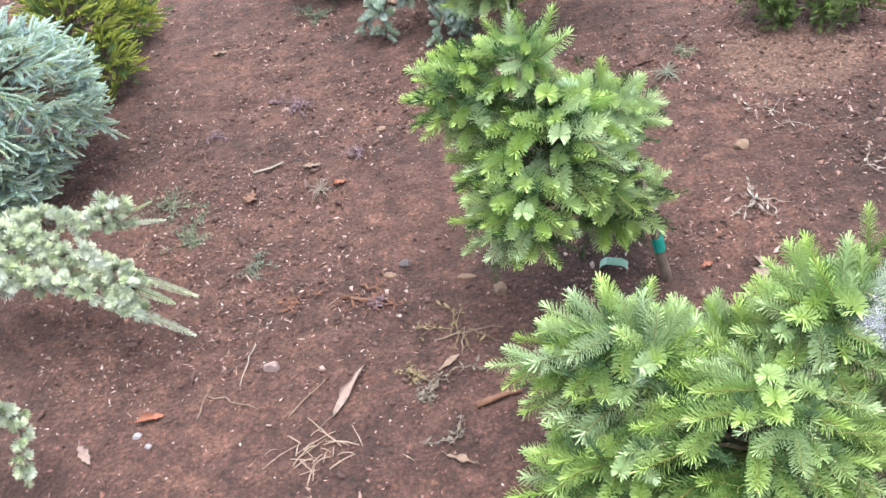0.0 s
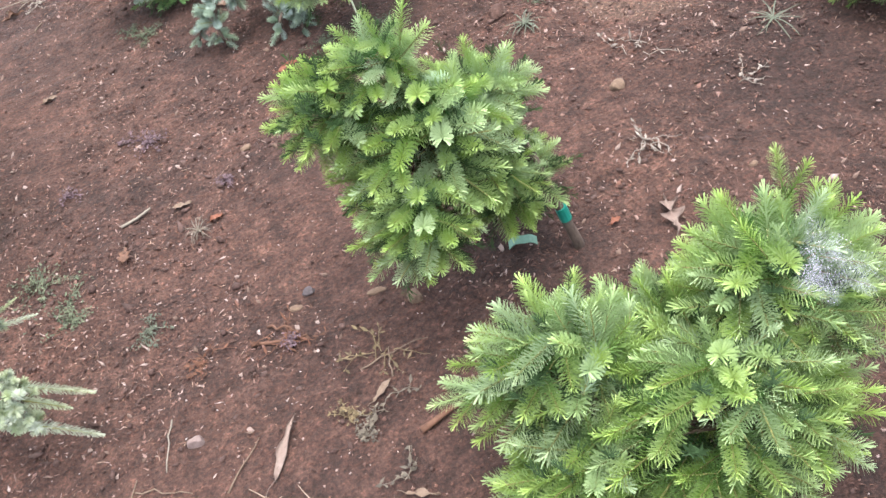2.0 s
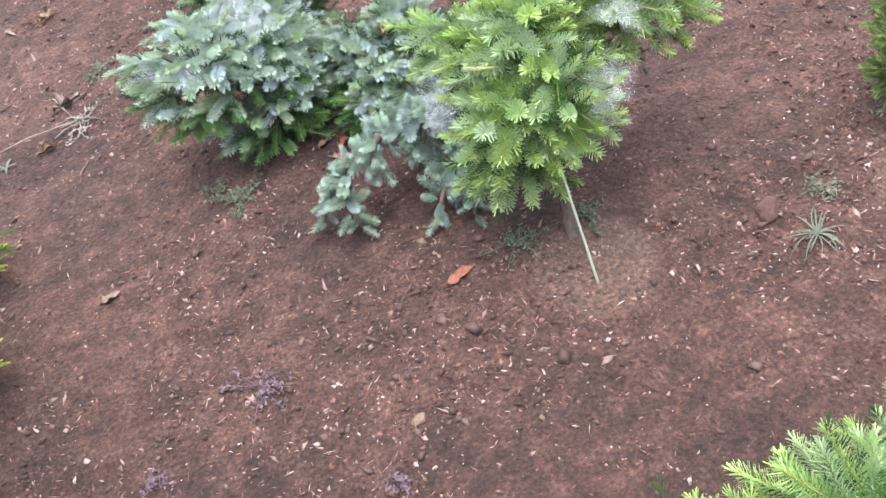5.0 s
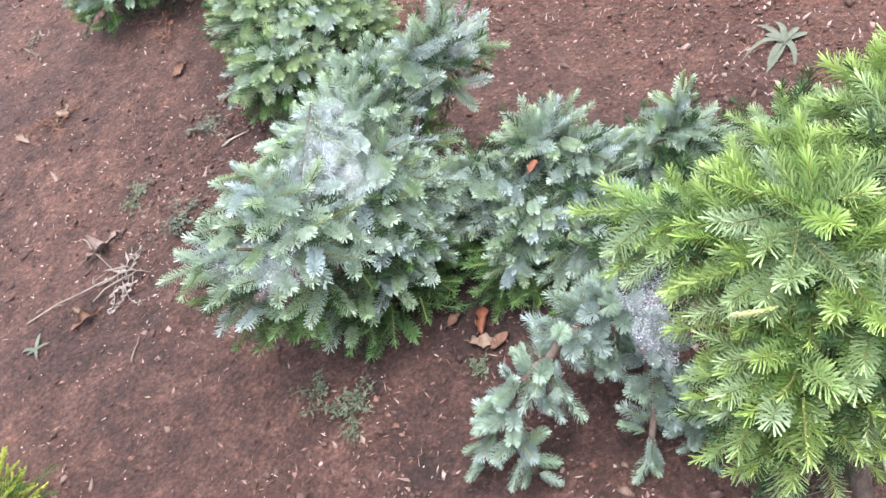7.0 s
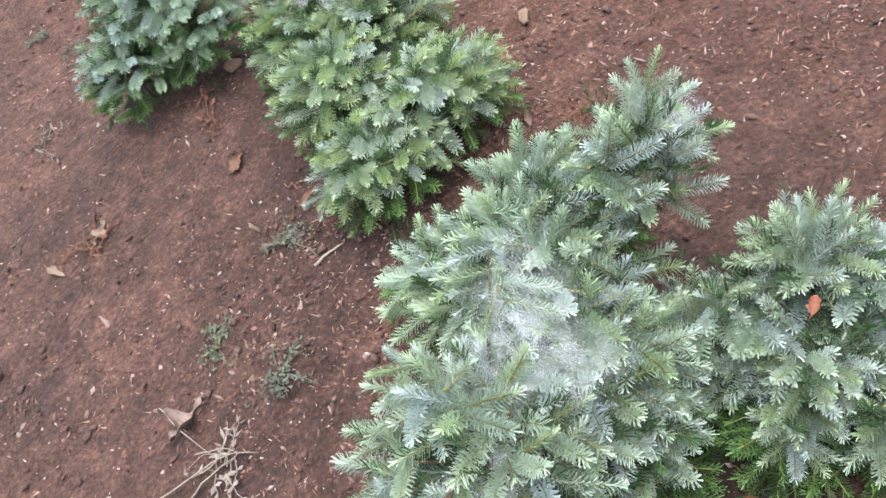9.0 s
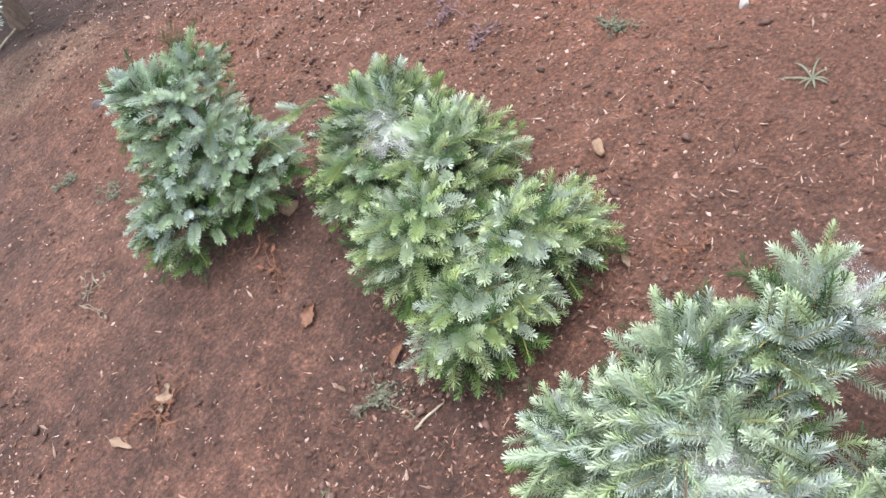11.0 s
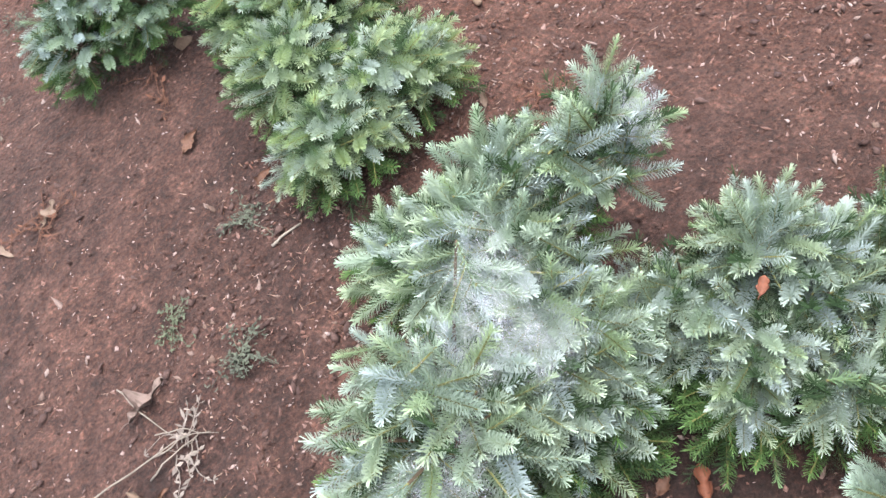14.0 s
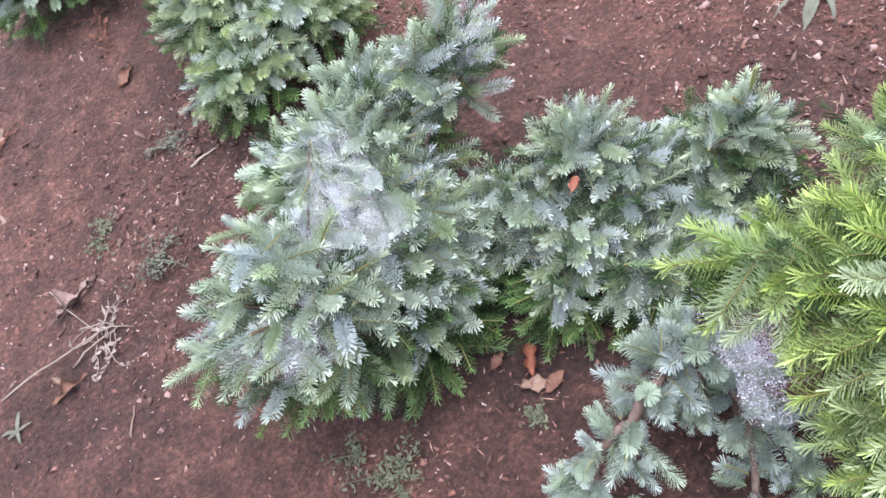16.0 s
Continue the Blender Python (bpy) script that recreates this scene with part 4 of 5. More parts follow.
leaf("bright orange leaf under the spruce", (-0.004, 2.806), 60, 0.055, 0.030, L_ORANGE, 1.2, seed=20)
leaf("tan dead leaf under the spruce", (-0.021, 2.770), -35, 0.045, 0.026, L_TAN, 0.8, seed=21)
leaf("dark brown leaf under the spruce", (0.004, 2.757), 15, 0.040, 0.026, L_BROWN, 0.7, seed=22)
leaf("brown leaf flake by the branches", (-0.045, 2.835), 20, 0.03, 0.018, L_BROWN, 0.7, seed=23)
leaf("greyish green upright dead leaf", (0.157, 3.571), 65, 0.05, 0.018, L_TAN, 1.0, seed=24)
leaf("orange leaf caught on a spruce shoot", (0.178, 2.895), 35, 0.026, 0.02, L_ORANGE, 0.8, seed=25, lift=0.175)
leaf("dark red-brown dead leaf near trunk", (-0.245, 3.72), 35, 0.05, 0.03, L_BROWN, 0.8, seed=26)

# ---- stones ----
S_TAN = grainy("tan_stone", (0.106, 0.066, 0.044), (0.185, 0.128, 0.093), 90, 0.85)
S_DARK = grainy("dark_stone", (0.036, 0.030, 0.033), (0.090, 0.072, 0.078), 90, 0.8)
S_CLOD = grainy("soil_clod", (0.045, 0.024, 0.020), (0.11, 0.060, 0.048), 120, 0.95, 0.9)
S_WHITE = grainy("whitish_stone", (0.155, 0.142, 0.15), (0.25, 0.235, 0.245), 90, 0.7)

S_PINK = grainy("pinkish_grey_stone", (0.15, 0.105, 0.098), (0.23, 0.172, 0.163), 90, 0.85)


def stone(label, at, size, flat, turn, mat, seed):
    r = random.Random(seed)
    bm = bmesh.new()
    bmesh.ops.create_icosphere(bm, subdivisions=3, radius=1.0)
    cuts = [(Vector([r.gauss(0, 1) for _ in range(3)]).normalized(), r.uniform(0.55, 0.85)) for _ in range(9)]
    for w in bm.verts:
        for d, k in cuts:
            over = w.co.dot(d) - k
            if over > 0:
                w.co -= d * over * 0.85
        w.co *= 1 + 0.16 * noise.noise(w.co * 2 + Vector((seed, 0, 0)))
        w.co = Vector((w.co.x * size[0] / 2, w.co.y * size[1] / 2, w.co.z * flat / 2))
    me = bpy.data.meshes.new("stone")
    bm.to_mesh(me)
    bm.free()
    me.materials.append(mat)
    ob = new("stone", me)
    ob.matrix_basis = pose(*at, gz(*at) + flat * 0.08, r.uniform(-8, 8), r.uniform(-8, 8), turn)
    return tagged(ob, label, "stone", "stones")


stone("smooth pinkish grey pebble on soil", (-0.376, 1.262), (0.036, 0.028), 0.028, -10, S_PINK, 3)
stone("angular tan stone half sunk in soil", (0.733, 1.701), (0.045, 0.036), 0.028, 15, S_TAN, 2)
stone("flat brown stone beside the fir", (0.103, 1.374), (0.03, 0.05), 0.026, 5, S_TAN, 3)
stone("flat tan stone beside the fir", (0.039, 1.432), (0.042, 0.02), 0.012, -12, S_TAN, 4)
stone("flat tan pebble on bare soil", (-0.123, 1.483), (0.034, 0.016), 0.01, -10, S_TAN, 5)
stone("dark rounded pebble on bare soil", (-0.086, 1.514), (0.032, 0.028), 0.018, 0, S_DARK, 6)
stone("small tan pebble on bare soil", (0.829, 1.316), (0.022, 0.014), 0.012, 0, S_TAN, 7)
stone("tan-brown pebble on bare soil", (-0.104, 2.062), (0.03, 0.024), 0.02, 30, S_TAN, 8)
stone("dark clod of soil", (0.627, 2.142), (0.06, 0.05), 0.035, 30, S_CLOD, 9)
stone("oblong tan pebble on bare soil", (0.298, 3.807), (0.026, 0.058), 0.016, -28, S_TAN, 10)
stone("dark purple-grey pebble on soil", (-0.437, 5.026), (0.04, 0.034), 0.024, 0, S_DARK, 11)
stone("square tan stone under the spruce", (-0.225, 4.205), (0.05, 0.045), 0.03, 20, S_TAN, 12)
stone("white chip of stone on soil", (-0.631, 1.148), (0.022, 0.015), 0.011, 0, S_WHITE, 13)
stone("small white pebble on soil", (-0.606, 1.119), (0.015, 0.012), 0.009, 0, S_WHITE, 14)
stone("white pebble near weeds", (0.731, 3.863), (0.03, 0.022), 0.014, 20, S_WHITE, 15)
stone("pale pebble at the far side", (0.299, 5.145), (0.04, 0.03), 0.02, 50, S_WHITE, 16)

# ---- sticks and twigs ----
W_PALE = grainy("bleached_wood", (0.178, 0.153, 0.123), (0.281, 0.246, 0.212), 60, 0.8)
W_TAN = grainy("dry_tan_twig", (0.115, 0.077, 0.053), (0.21, 0.158, 0.122), 60, 0.85)
W_RED = grainy("red_brown_wood", (0.07, 0.032, 0.02), (0.15, 0.075, 0.048), 60, 0.85)


def lying(label, a, b, radius, mat, sag=0.0, wobble=0.003, name="twig"):
    pts = bent((*a, gz(*a) + radius), (*b, gz(*b) + radius), 0, 6, wobble)
    pts = [Vector((p.x, p.y, gz(p.x, p.y) + radius * 0.8 + sag * 4 * (i / 6) * (1 - i / 6))) for i, p in enumerate(pts)]
    return rod(name, label, name, pts, radius, mat, 6, 0.45)


rod("stick", "white bleached splinter of wood on soil", "stick", [(-0.441, 1.957, gz(-0.441, 1.957) + 0.006), (-0.403, 1.974, gz(-0.40, 1.974) + 0.007), (-0.366, 1.990, gz(-0.366, 1.990) + 0.006)], 0.0042, W_PALE, 5, 0.3)
lying("short thick red-brown stick on soil", (0.008, 1.074), (0.095, 1.092), 0.0075, W_RED, 0.002, 0.001, "stick")
lying("thin pale twig on soil", (-0.414, 1.345), (-0.438, 1.228), 0.0018, W_PALE, 0.003)
lying("straight tan twig on soil", (-0.516, 1.160), (-0.494, 1.242), 0.0020, W_TAN, 0.002)
lying("thin brown twig on soil", (-0.340, 1.130), (-0.263, 1.212), 0.0018, W_TAN, 0.003)
lying("bent pale twig on soil", (-0.50, 1.215), (-0.40, 1.16), 0.0016, W_TAN, 0.004, 0.006)
lying("thin grey stick beside the spruce", (-0.300, 3.586), (-0.236, 3.588), 0.0032, W_PALE, 0.002, 0.001, "stick")
lying("short straight tan twig on soil", (-0.609, 3.135), (-0.585, 3.188), 0.0024, W_TAN, 0.002)
lying("long pale branching twig on soil", (-0.800, 3.365), (-0.56, 3.365), 0.0019, W_PALE, 0.012, 0.004)
lying("pale side twig on soil", (-0.655, 3.535), (-0.60, 3.385), 0.0015, W_PALE, 0.010, 0.004)
lying("pale forked twig end on soil", (-0.66, 3.338), (-0.555, 3.355), 0.0016, W_PALE, 0.012, 0.004)
lying("pale hooked twig on soil", (-0.625, 3.405), (-0.54, 3.345), 0.0013, W_PALE, 0.010, 0.004)
lying("short pale twig end on soil", (-0.60, 3.31), (-0.558, 3.36), 0.0012, W_PALE, 0.008, 0.003)
lying("pale looped twig on soil", (-0.645, 3.37), (-0.53, 3.335), 0.0013, W_PALE, 0.016, 0.006)
lying("reddish bark strip on soil", (-0.23, 1.44), (-0.12, 1.40), 0.0045, W_RED, 0.002, 0.005, "bark_strip")
lying("reddish curled bark strip", (-0.19, 1.47), (-0.13, 1.41), 0.0035, W_RED, 0.006, 0.006, "bark_strip")
lying("dry yellow stem across soil", (-0.05, 1.262), (0.09, 1.262), 0.0018, W_TAN, 0.006, 0.004)
lying("dry upright yellow stem", (0.0, 1.215), (0.015, 1.285), 0.0018, W_TAN, 0.008, 0.003)
lying("dark root beside a thick trunk", (-0.60, 5.70), (-0.45, 5.80), 0.004, W_PALE, 0.01, 0.008)
W_STRAW = grainy("tan_straw", (0.16, 0.11, 0.08), (0.34, 0.26, 0.21), 60, 0.8)
heap = random.Random(41)
for k in range(30):
    a = heap.choice((0.1, 0.55, 1.25, 2.2, 2.6)) + heap.gauss(0, 0.2)
    cx, cy, h = -0.295 + heap.gauss(0, 0.030), 1.038 + heap.gauss(0, 0.024), heap.choice((0.012, 0.018, 0.026, 0.038)) * heap.uniform(0.8, 1.2)
    lying("straight tan straw in a small heap", (cx - h * math.cos(a), cy - h * math.sin(a)), (cx + h * math.cos(a), cy + h * math.sin(a)), heap.uniform(0.0009, 0.0020),
          W_STRAW, heap.uniform(0.001, 0.007), 0.0005, "straw")

# ---- weeds ----
G_GREEN = grainy("weed_green", (0.060, 0.076, 0.044), (0.125, 0.145, 0.090), 60, 0.6)
G_GREY = grainy("grey_green_weed", (0.059, 0.071, 0.047), (0.118, 0.132, 0.100), 60, 0.7)
G_PURPLE = grainy("purple_weed", (0.077, 0.044, 0.055), (0.165, 0.110, 0.132), 60, 0.7)
G_DRY = grainy("dried_weed", (0.101, 0.082, 0.060), (0.176, 0.151, 0.126), 60, 0.8)
G_YELLOW = grainy("yellow_dried_weed", (0.120, 0.086, 0.042), (0.195, 0.150, 0.088), 60, 0.8)


def dead_tangle(label, at, radius, stems, mat, seed):
    """A flattened tangle of dry branching stems with shrivelled leaf scraps."""
    r = random.Random(seed)
    top = new("dead_weed")
    top.location = (*at, gz(*at))
    tagged(top, label, "dead weed", "dead weeds")
    for _ in range(stems):
        v, f = [], []
        a = r.uniform(0, 2 * math.pi)
        p = Vector((r.gauss(0, 0.25) * radius, r.gauss(0, 0.25) * radius, 0.004))
        path = [p]
        for _ in range(5):
            a += r.gauss(0, 0.32)
            p = p + Vector((math.cos(a), math.sin(a), 0)) * radius * r.uniform(0.15, 0.4)
            path.append(Vector((p.x, p.y, 0.004 + abs(r.gauss(0, 0.005)) + gz(at[0] + p.x, at[1] + p.y) - gz(*at))))
        tube(v, f, path, [0.0011, 0.0010, 0.0009, 0.0008, 0.0006, 0.0004], 4)
        for q in path[1:]:
            for _ in range(r.choice((0, 1, 2, 3))):
                w, b = r.uniform(0.003, 0.009), r.uniform(0, 6.3)
                e1, e2 = Vector((math.cos(b), math.sin(b), r.gauss(0, 0.5))), Vector((-math.sin(b), math.cos(b), r.gauss(0, 0.5)))
                k = len(v)
                v += [q, q + e1 * w + e2 * w * 0.4, q + e1 * w * 2 + Vector((0, 0, 0.002)), q + e1 * w - e2 * w * 0.4]
                f.append((k, k + 1, k + 2, k + 3))
        part("stem", mesh_of("stem", v, f, mat), top)
    return top


def weed(label, at, radius, blades, mat, kind="blade", seed=1, rise=0.5, width=None):
    """A small weed: curved blades from one point, or sprawling stems set with small leaflets."""
    r = random.Random(seed)
    top = new("weed")
    top.location = (*at, gz(*at) - 0.002)
    tagged(top, label, "weed", "weeds")
    rest_v, rest_f = [], []
    for b in range(blades):
        a = 2 * math.pi * (b + r.uniform(-0.3, 0.3)) / blades if kind == "blade" else r.uniform(0, 2 * math.pi)
        ln = radius * (r.uniform(0.35, 1.15) if kind == "blade" else r.uniform(0.35, 1.35))
        out = Vector((math.cos(a), math.sin(a), 0))
        side = Vector((-out.y, out.x, 0))
        if kind == "blade":
            v, f = [], []
            sway, lean = r.gauss(0, 0.3), r.uniform(0.5, 1.6)
            w = (width or radius * 0.11) * r.uniform(0.8, 1.2)
            for i in range(6):
                s = i / 5
                p = out * ln * s + side * (sway * ln * s * s) + Vector((0, 0, 0.002 + rise * lean * ln * (s - 0.95 * s * s)))
                hw = w * (0.6 + 0.9 * s) * (1 - s) ** 0.6 + 0.0003
                v += [p - side * hw + Vector((0, 0, hw * 0.5)), p, p + side * hw + Vector((0, 0, hw * 0.5))]
                if i:
                    k = 3 * i
                    f += [(k - 3, k - 2, k + 1, k), (k - 2, k - 1, k + 2, k + 1)]
            part("leaf", mesh_of("leaf", v, f, mat, True), top)
        else:
            tube(rest_v, rest_f, bent((0, 0, 0.002), out * ln + Vector((0, 0, 0.004)), 0.006, 3, 0.003), [0.0009, 0.0008, 0.0007, 0.0006], 3)
            for _ in range(15):
                s = r.uniform(0.1, 1.0)
                c = out * ln * s + side * r.gauss(0, 0.008) + Vector((0, 0, r.uniform(0.003, 0.016)))
                q = r.uniform(0.0022, 0.0062)
                n1 = Vector((r.gauss(0, 0.5), r.gauss(0, 0.5), 1)).normalized()
                e1 = n1.cross(Vector((r.gauss(0, 1), r.gauss(0, 1), 0.01))).normalized()
                e2 = n1.cross(e1)
                k = len(rest_v)
                rest_v += [c + q * (math.cos(t) * e1 + 0.42 * math.sin(t) * e2) + n1 * (0.25 * q * math.cos(2 * t)) for t in (0, 1.05, 2.1, 3.14, 4.2, 5.2)]
                rest_f.append(tuple(k + i for i in range(6)))
    if rest_v:
        part("sprawl", mesh_of("sprawl", rest_v, rest_f, mat), top)["kind"] = "stuff"
    return top


for at, rad, n, sd in (((-0.60, 1.79), 0.085, 16, 1), ((-0.66, 1.89), 0.085, 16, 2), ((-0.585, 1.72), 0.06, 11, 3), ((-0.26, 2.79), 0.075, 15, 4), ((-0.30, 2.86), 0.04, 7, 5),
                       ((0.20, 2.31), 0.06, 14, 6), ((0.345, 2.31), 0.05, 11, 7), ((-0.312, 3.673), 0.065, 12, 8), ((-0.44, 3.433), 0.06, 14, 9), ((-0.522, 3.58), 0.055, 10, 10),
                       ((-0.044, 2.74), 0.025, 6, 11), ((0.733, 2.139), 0.04, 7, 12), ((0.543, 4.046), 0.05, 10, 13)):
    weed("low sprawling green weed with tiny leaves", at, rad, n, G_GREEN if sd not in (13, 8, 9) else G_GREY, "sprawl", sd)
for at, rad, n, sd in (((-0.842, 5.222), 0.06, 9, 21), ((-0.606, 4.86), 0.04, 8, 22), ((-0.535, 4.697), 0.045, 8, 23), ((-0.422, 1.613), 0.05, 9, 24), ((-0.10, 5.62), 0.07, 9, 25),
                       ((0.16, 2.84), 0.04, 8, 26)):
    weed("low dull green weed on soil", at, rad, n, G_GREY if sd != 26 else G_GREEN, "sprawl", sd)
for at, rad, n, sd in (((-0.338, 2.267), 0.06, 13, 31), ((-0.173, 1.959), 0.03, 7, 32), ((0.373, 4.447), 0.055, 10, 33), ((0.357, 4.288), 0.045, 8, 34), ((-0.55, 2.16), 0.03, 7, 35),
                       ((-0.15, 1.40), 0.025, 6, 36)):
    weed("low purplish weed with small leaves", at, rad, n, G_PURPLE, "sprawl", sd)
weed("grey-green star-shaped weed with long leaves", (0.77, 3.07), 0.085, 9, G_GREY, "blade", 41, 0.55, 0.0085)
weed("grey-green grassy weed on soil", (0.666, 2.056), 0.065, 24, G_GREY, "blade", 42, 0.6, 0.0016)
G_BLEACHED = grainy("bleached_dead_stems", (0.17, 0.14, 0.12), (0.27, 0.235, 0.21), 60, 0.8)
L_RUST = grainy("rust_brown_litter", (0.085, 0.034, 0.020), (0.17, 0.080, 0.050), 60, 0.85)
dead_tangle("bleached dry weed flattened on soil", (0.69, 1.487), 0.05, 7, G_BLEACHED, 143)
dead_tangle("yellowed dry weed with thin stems", (0.0, 1.27), 0.05, 8, G_YELLOW, 144)
dead_tangle("rust-brown shredded bark and stems", (-0.16, 1.43), 0.055, 10, L_RUST, 145)
dead_tangle("rust-brown dead sprig on soil", (-0.33, 1.45), 0.04, 6, L_RUST, 146)
dead_tangle("rust-brown litter clump with leaf scraps", (-0.66, 4.01), 0.06, 11, L_RUST, 147)
dead_tangle("tan dead weed beside a leaf", (-0.02, 1.17), 0.035, 5, G_DRY, 148)
dead_tangle("grey dry sprig on bare soil", (-0.70, 4.42), 0.06, 5, G_DRY, 149)
dead_tangle("dry stems on damp soil", (-0.22, 4.78), 0.05, 4, L_RUST, 150)
dead_tangle("rust-brown litter under the small spruce", (-0.33, 4.16), 0.06, 8, L_RUST, 151)
dead_tangle("bleached stems on reddish soil", (0.83, 1.78), 0.06, 4, G_BLEACHED, 152)
dead_tangle("bleached dry sprig on reddish soil", (0.96, 1.55), 0.04, 4, G_BLEACHED, 153)
dead_tangle("tan dead sprig near the fir", (-0.05, 1.0), 0.035, 3, G_DRY, 154)
dead_tangle("bleached fine twigs by a maple leaf", (-0.585, 3.355), 0.055, 9, G_BLEACHED, 156)
dead_tangle("rust-brown stems behind the spruce", (0.26, 3.52), 0.05, 6, L_RUST, 155)
weed("dry grass stems on soil", (1.133, 1.687), 0.10, 14, G_GREY, "blade", 44, 0.3, 0.0018)
weed("pale green grassy weed", (-0.270, 1.835), 0.045, 26, G_DRY, "blade", 45, 0.9, 0.0009)
weed("small star-shaped weed on soil", (0.65, 3.62), 0.055, 9, G_GREY, "blade", 46, 0.6, 0.0024)
weed("small pale green weed on soil", (0.80, 3.93), 0.032, 8, G_GREY, "blade", 47, 0.6, 0.0026)
weed("star-shaped weed with long leaves", (0.894, 3.83), 0.055, 11, G_GREY, "blade", 48, 0.6, 0.0022)
weed("pale sprout with four pointed leaves", (-0.79, 3.284), 0.042, 5, G_GREY, "blade", 49, 0.7, 0.005)
weed("pale wilted weed on soil", (-0.08, 1.12), 0.03, 7, G_DRY, "sprawl", 50)
weed("yellow dried weed scraps", (-0.10, 1.17), 0.04, 6, G_YELLOW, "sprawl", 52)

# ---- cobwebs ----
DEW = plain("dew_drops", (0.60, 0.62, 0.68), 0.15)


def web_material(name, thin, thick):
    """Grey silk hung with dew: a net of fine bright cells, see-through between them."""
    m, n, l, bsdf = material(name, 0.5)
    bsdf.inputs["Base Color"].default_value = (0.34, 0.36, 0.41, 1)
    pos = n.new("ShaderNodeNewGeometry").outputs["Position"]
    cells = n.new("ShaderNodeTexVoronoi")
    cells.feature = "DISTANCE_TO_EDGE"
    cells.inputs["Scale"].default_value = 260
    l.new(pos, cells.inputs["Vector"])
    net = n.new("ShaderNodeMapRange")
    net.inputs["From Min"].default_value, net.inputs["From Max"].default_value = 0.20, 0.03
    net.inputs["To Min"].default_value, net.inputs["To Max"].default_value = thin, thick
    l.new(cells.outputs["Distance"], net.inputs["Value"])
    patchy = noise_node(n, l, pos, 38, 3)
    holes = ramp_of(n, [(0.40, (0.12, 0.12, 0.12)), (0.62, (1, 1, 1))])
    l.new(patchy.outputs["Fac"], holes.inputs["Fac"])
    cover = n.new("ShaderNodeMath")
    cover.operation = "MULTIPLY"
    l.new(net.outputs["Result"], cover.inputs[0])
    l.new(holes.outputs["Color"], cover.inputs[1])
    rim, xyz = n.new("ShaderNodeUVMap"), n.new("ShaderNodeSeparateXYZ")
    rim.uv_map = "rim"
    l.new(rim.outputs[0], xyz.inputs[0])
    fade = n.new("ShaderNodeMath")
    fade.operation = "MULTIPLY"
    l.new(cover.outputs[0], fade.inputs[0])
    l.new(xyz.outputs["X"], fade.inputs[1])
    clear, mix = n.new("ShaderNodeBsdfTransparent"), n.new("ShaderNodeMixShader")
    l.new(fade.outputs[0], mix.inputs[0])
    l.new(clear.outputs[0], mix.inputs[1])
    l.new(bsdf.outputs[0], mix.inputs[2])
    l.new(mix.outputs[0], n["Material Output"].inputs["Surface"])
    return m


WEB, WEB_WET = web_material("dewy_cobweb", 0.10, 0.34), web_material("soaked_cobweb", 0.14, 0.62)


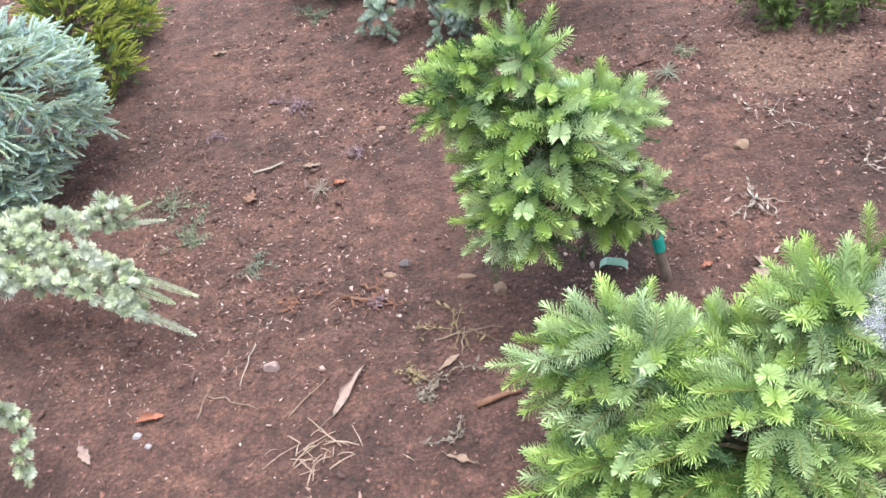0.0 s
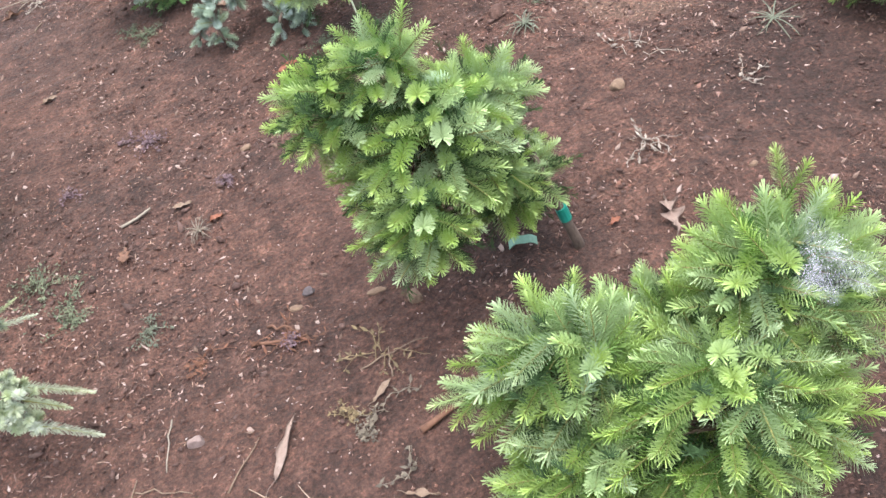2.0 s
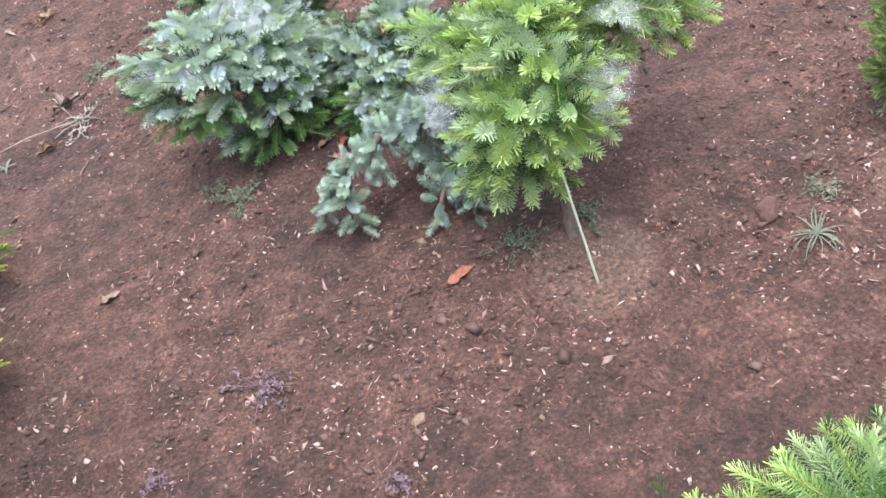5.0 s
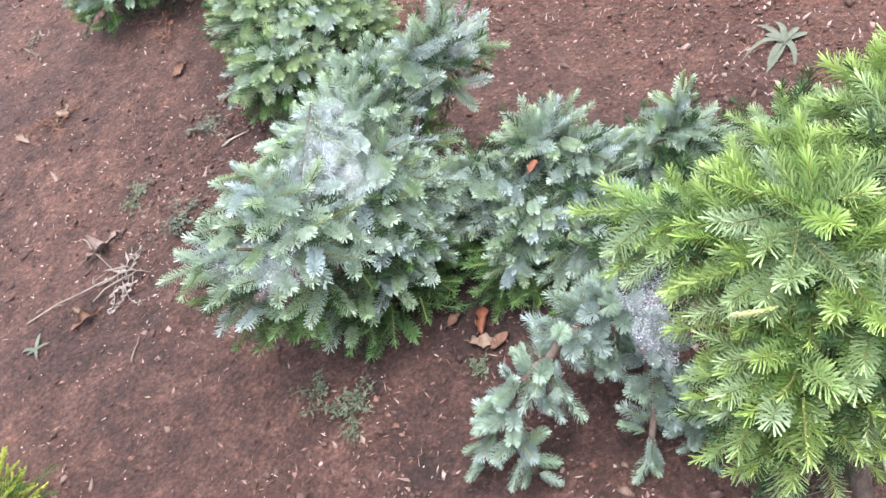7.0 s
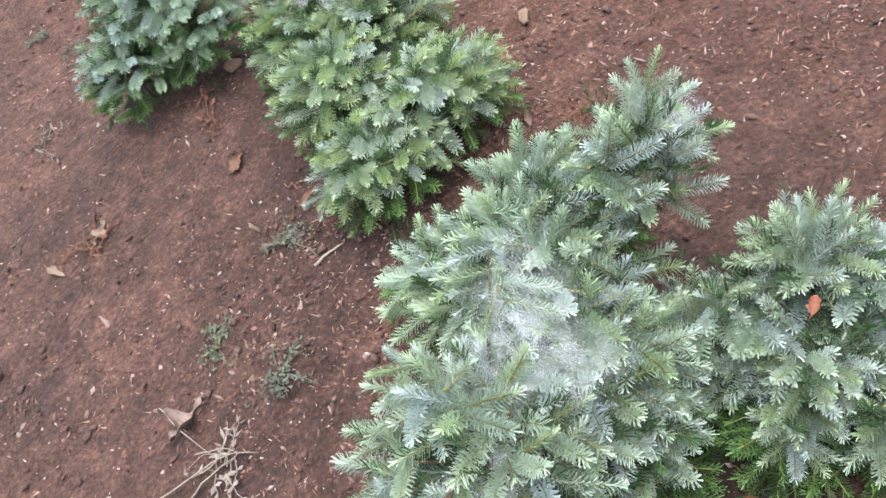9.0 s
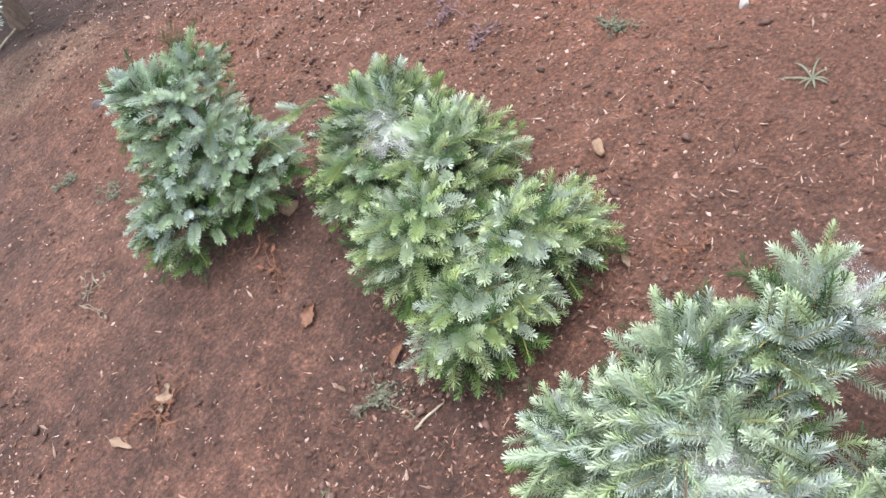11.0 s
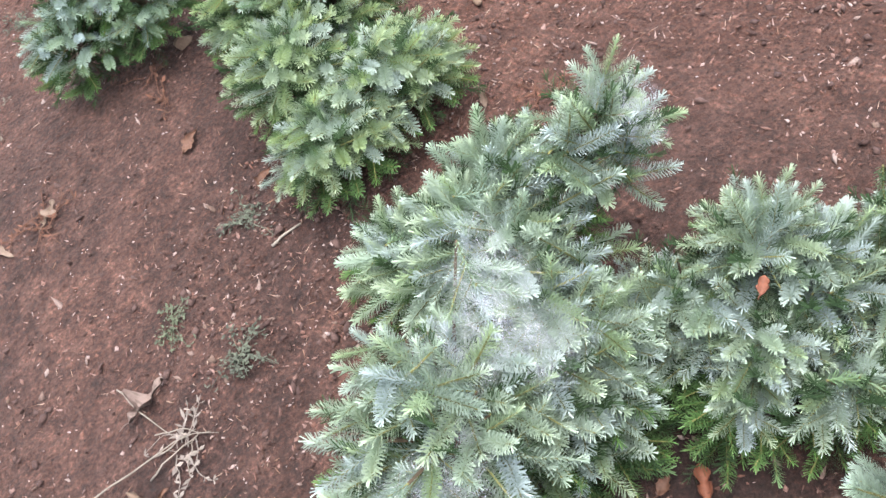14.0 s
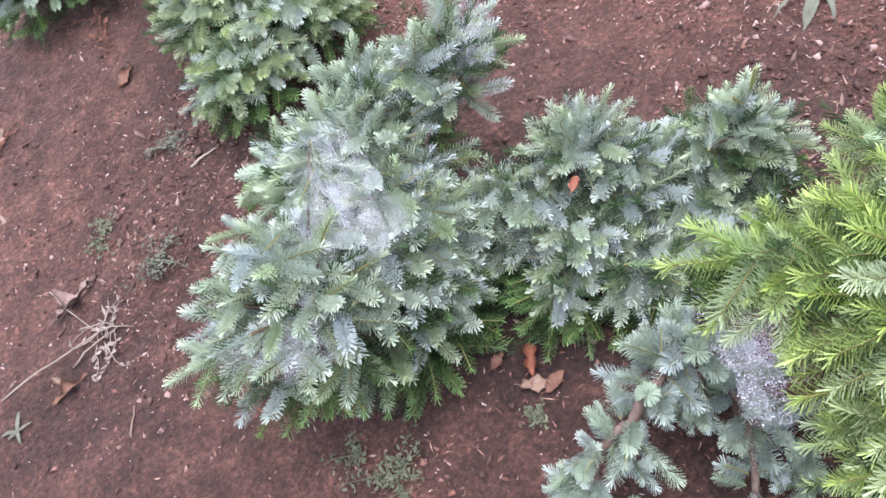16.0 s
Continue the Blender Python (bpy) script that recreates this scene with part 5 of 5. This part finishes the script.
def cobweb(at, radius, normal, seed, threads=120, drops=900, sag=0.25, mat=WEB, drop=0.0007):
    """A dew-beaded sheet web: a sagging silk sheet with an uneven rim, short threads and droplets on it."""
    r = random.Random(seed)
    nrm = Vector(normal).normalized()
    e1 = nrm.cross(Vector((0.2, 1, 0.1))).normalized()
    e2 = nrm.cross(e1)

    def on_sheet(a, q):
        k = q * (0.80 + 0.22 * math.sin(3 * a + seed) + 0.10 * math.sin(7 * a + 2 * seed))
        x, y = radius[0] * k * math.cos(a), radius[1] * k * math.sin(a)
        return e1 * x + e2 * y + nrm * (-sag * radius[0] * (1 - q * q) + 0.006 * math.sin(60 * x + seed) + 0.005 * math.sin(70 * y))

    def spot():
        return on_sheet(r.uniform(0, 2 * math.pi), math.sqrt(r.random()) * 0.95)

    top = new("cobweb")
    top.location = at
    tagged(top, "dew-covered whitish cobweb stretched over conifer shoots", "cobweb", "cobwebs")
    rings, spokes = 9, 36
    v = [on_sheet(0, 0)] + [on_sheet(2 * math.pi * k / spokes, (i + 1) / rings) for i in range(rings) for k in range(spokes)]
    f = [(0, 1 + k, 1 + (k + 1) % spokes) for k in range(spokes)]
    for i in range(rings - 1):
        for k in range(spokes):
            p, q = 1 + i * spokes + k, 1 + i * spokes + (k + 1) % spokes
            f.append((p, p + spokes, q + spokes, q))
    me = mesh_of("sheet", v, f, mat, True)
    rim = me.uv_layers.new(name="rim")
    ring_of = [0.0] + [(i + 1) / rings for i in range(rings) for _ in range(spokes)]
    for loop, uv in zip(me.loops, rim.data):
        uv.uv = (1 - ring_of[loop.vertex_index] ** 2.5, 0)
    part("sheet", me, top)
    v, f = [], []
    for _ in range(threads):
        a = spot()
        b = a.lerp(spot(), 0.35)
        tube(v, f, [a, b], [0.00008, 0.00008], 3)
    part("threads", mesh_of("threads", v, f, DEW), top)["kind"] = "stuff"
    v, f = [], []
    for _ in range(drops):
        p, q = spot(), 0.0002 + drop * r.random() ** 5
        k = len(v)
        v += [p + q * Vector(d) for d in OCT_V]
        f += [tuple(k + int(i) for i in t) for t in OCT_F]
    part("dew", mesh_of("dew", v, f, DEW, True), top)["kind"] = "stuff"
    return top


cobweb((-0.10, 3.00, 0.335), (0.11, 0.13), (-0.05, -0.35, 1), 1, 160, 1500)
cobweb((-0.26, 2.89, 0.305), (0.10, 0.07), (-0.1, -0.5, 1), 2, 120, 1000)
cobweb((0.19, 3.13, 0.345), (0.055, 0.08), (0.3, -0.3, 1), 3, 120, 900)
cobweb((0.405, 2.285, 0.33), (0.06, 0.09), (0.2, -0.8, 0.7), 4, 100, 800)
cobweb((0.47, 2.345, 0.41), (0.06, 0.05), (0.1, -0.6, 0.8), 8, 100, 500)
cobweb((0.178, 2.535, 0.25), (0.06, 0.10), (-0.3, -0.55, 0.8), 5, 200, 4500, 0.12, WEB_WET, 0.0013)
cobweb((0.545, 0.745, 0.43), (0.07, 0.07), (0.1, -0.4, 1), 6, 120, 700)
cobweb((-0.016, 3.93, 0.26), (0.055, 0.08), (0, -0.4, 1), 7, 100, 600)
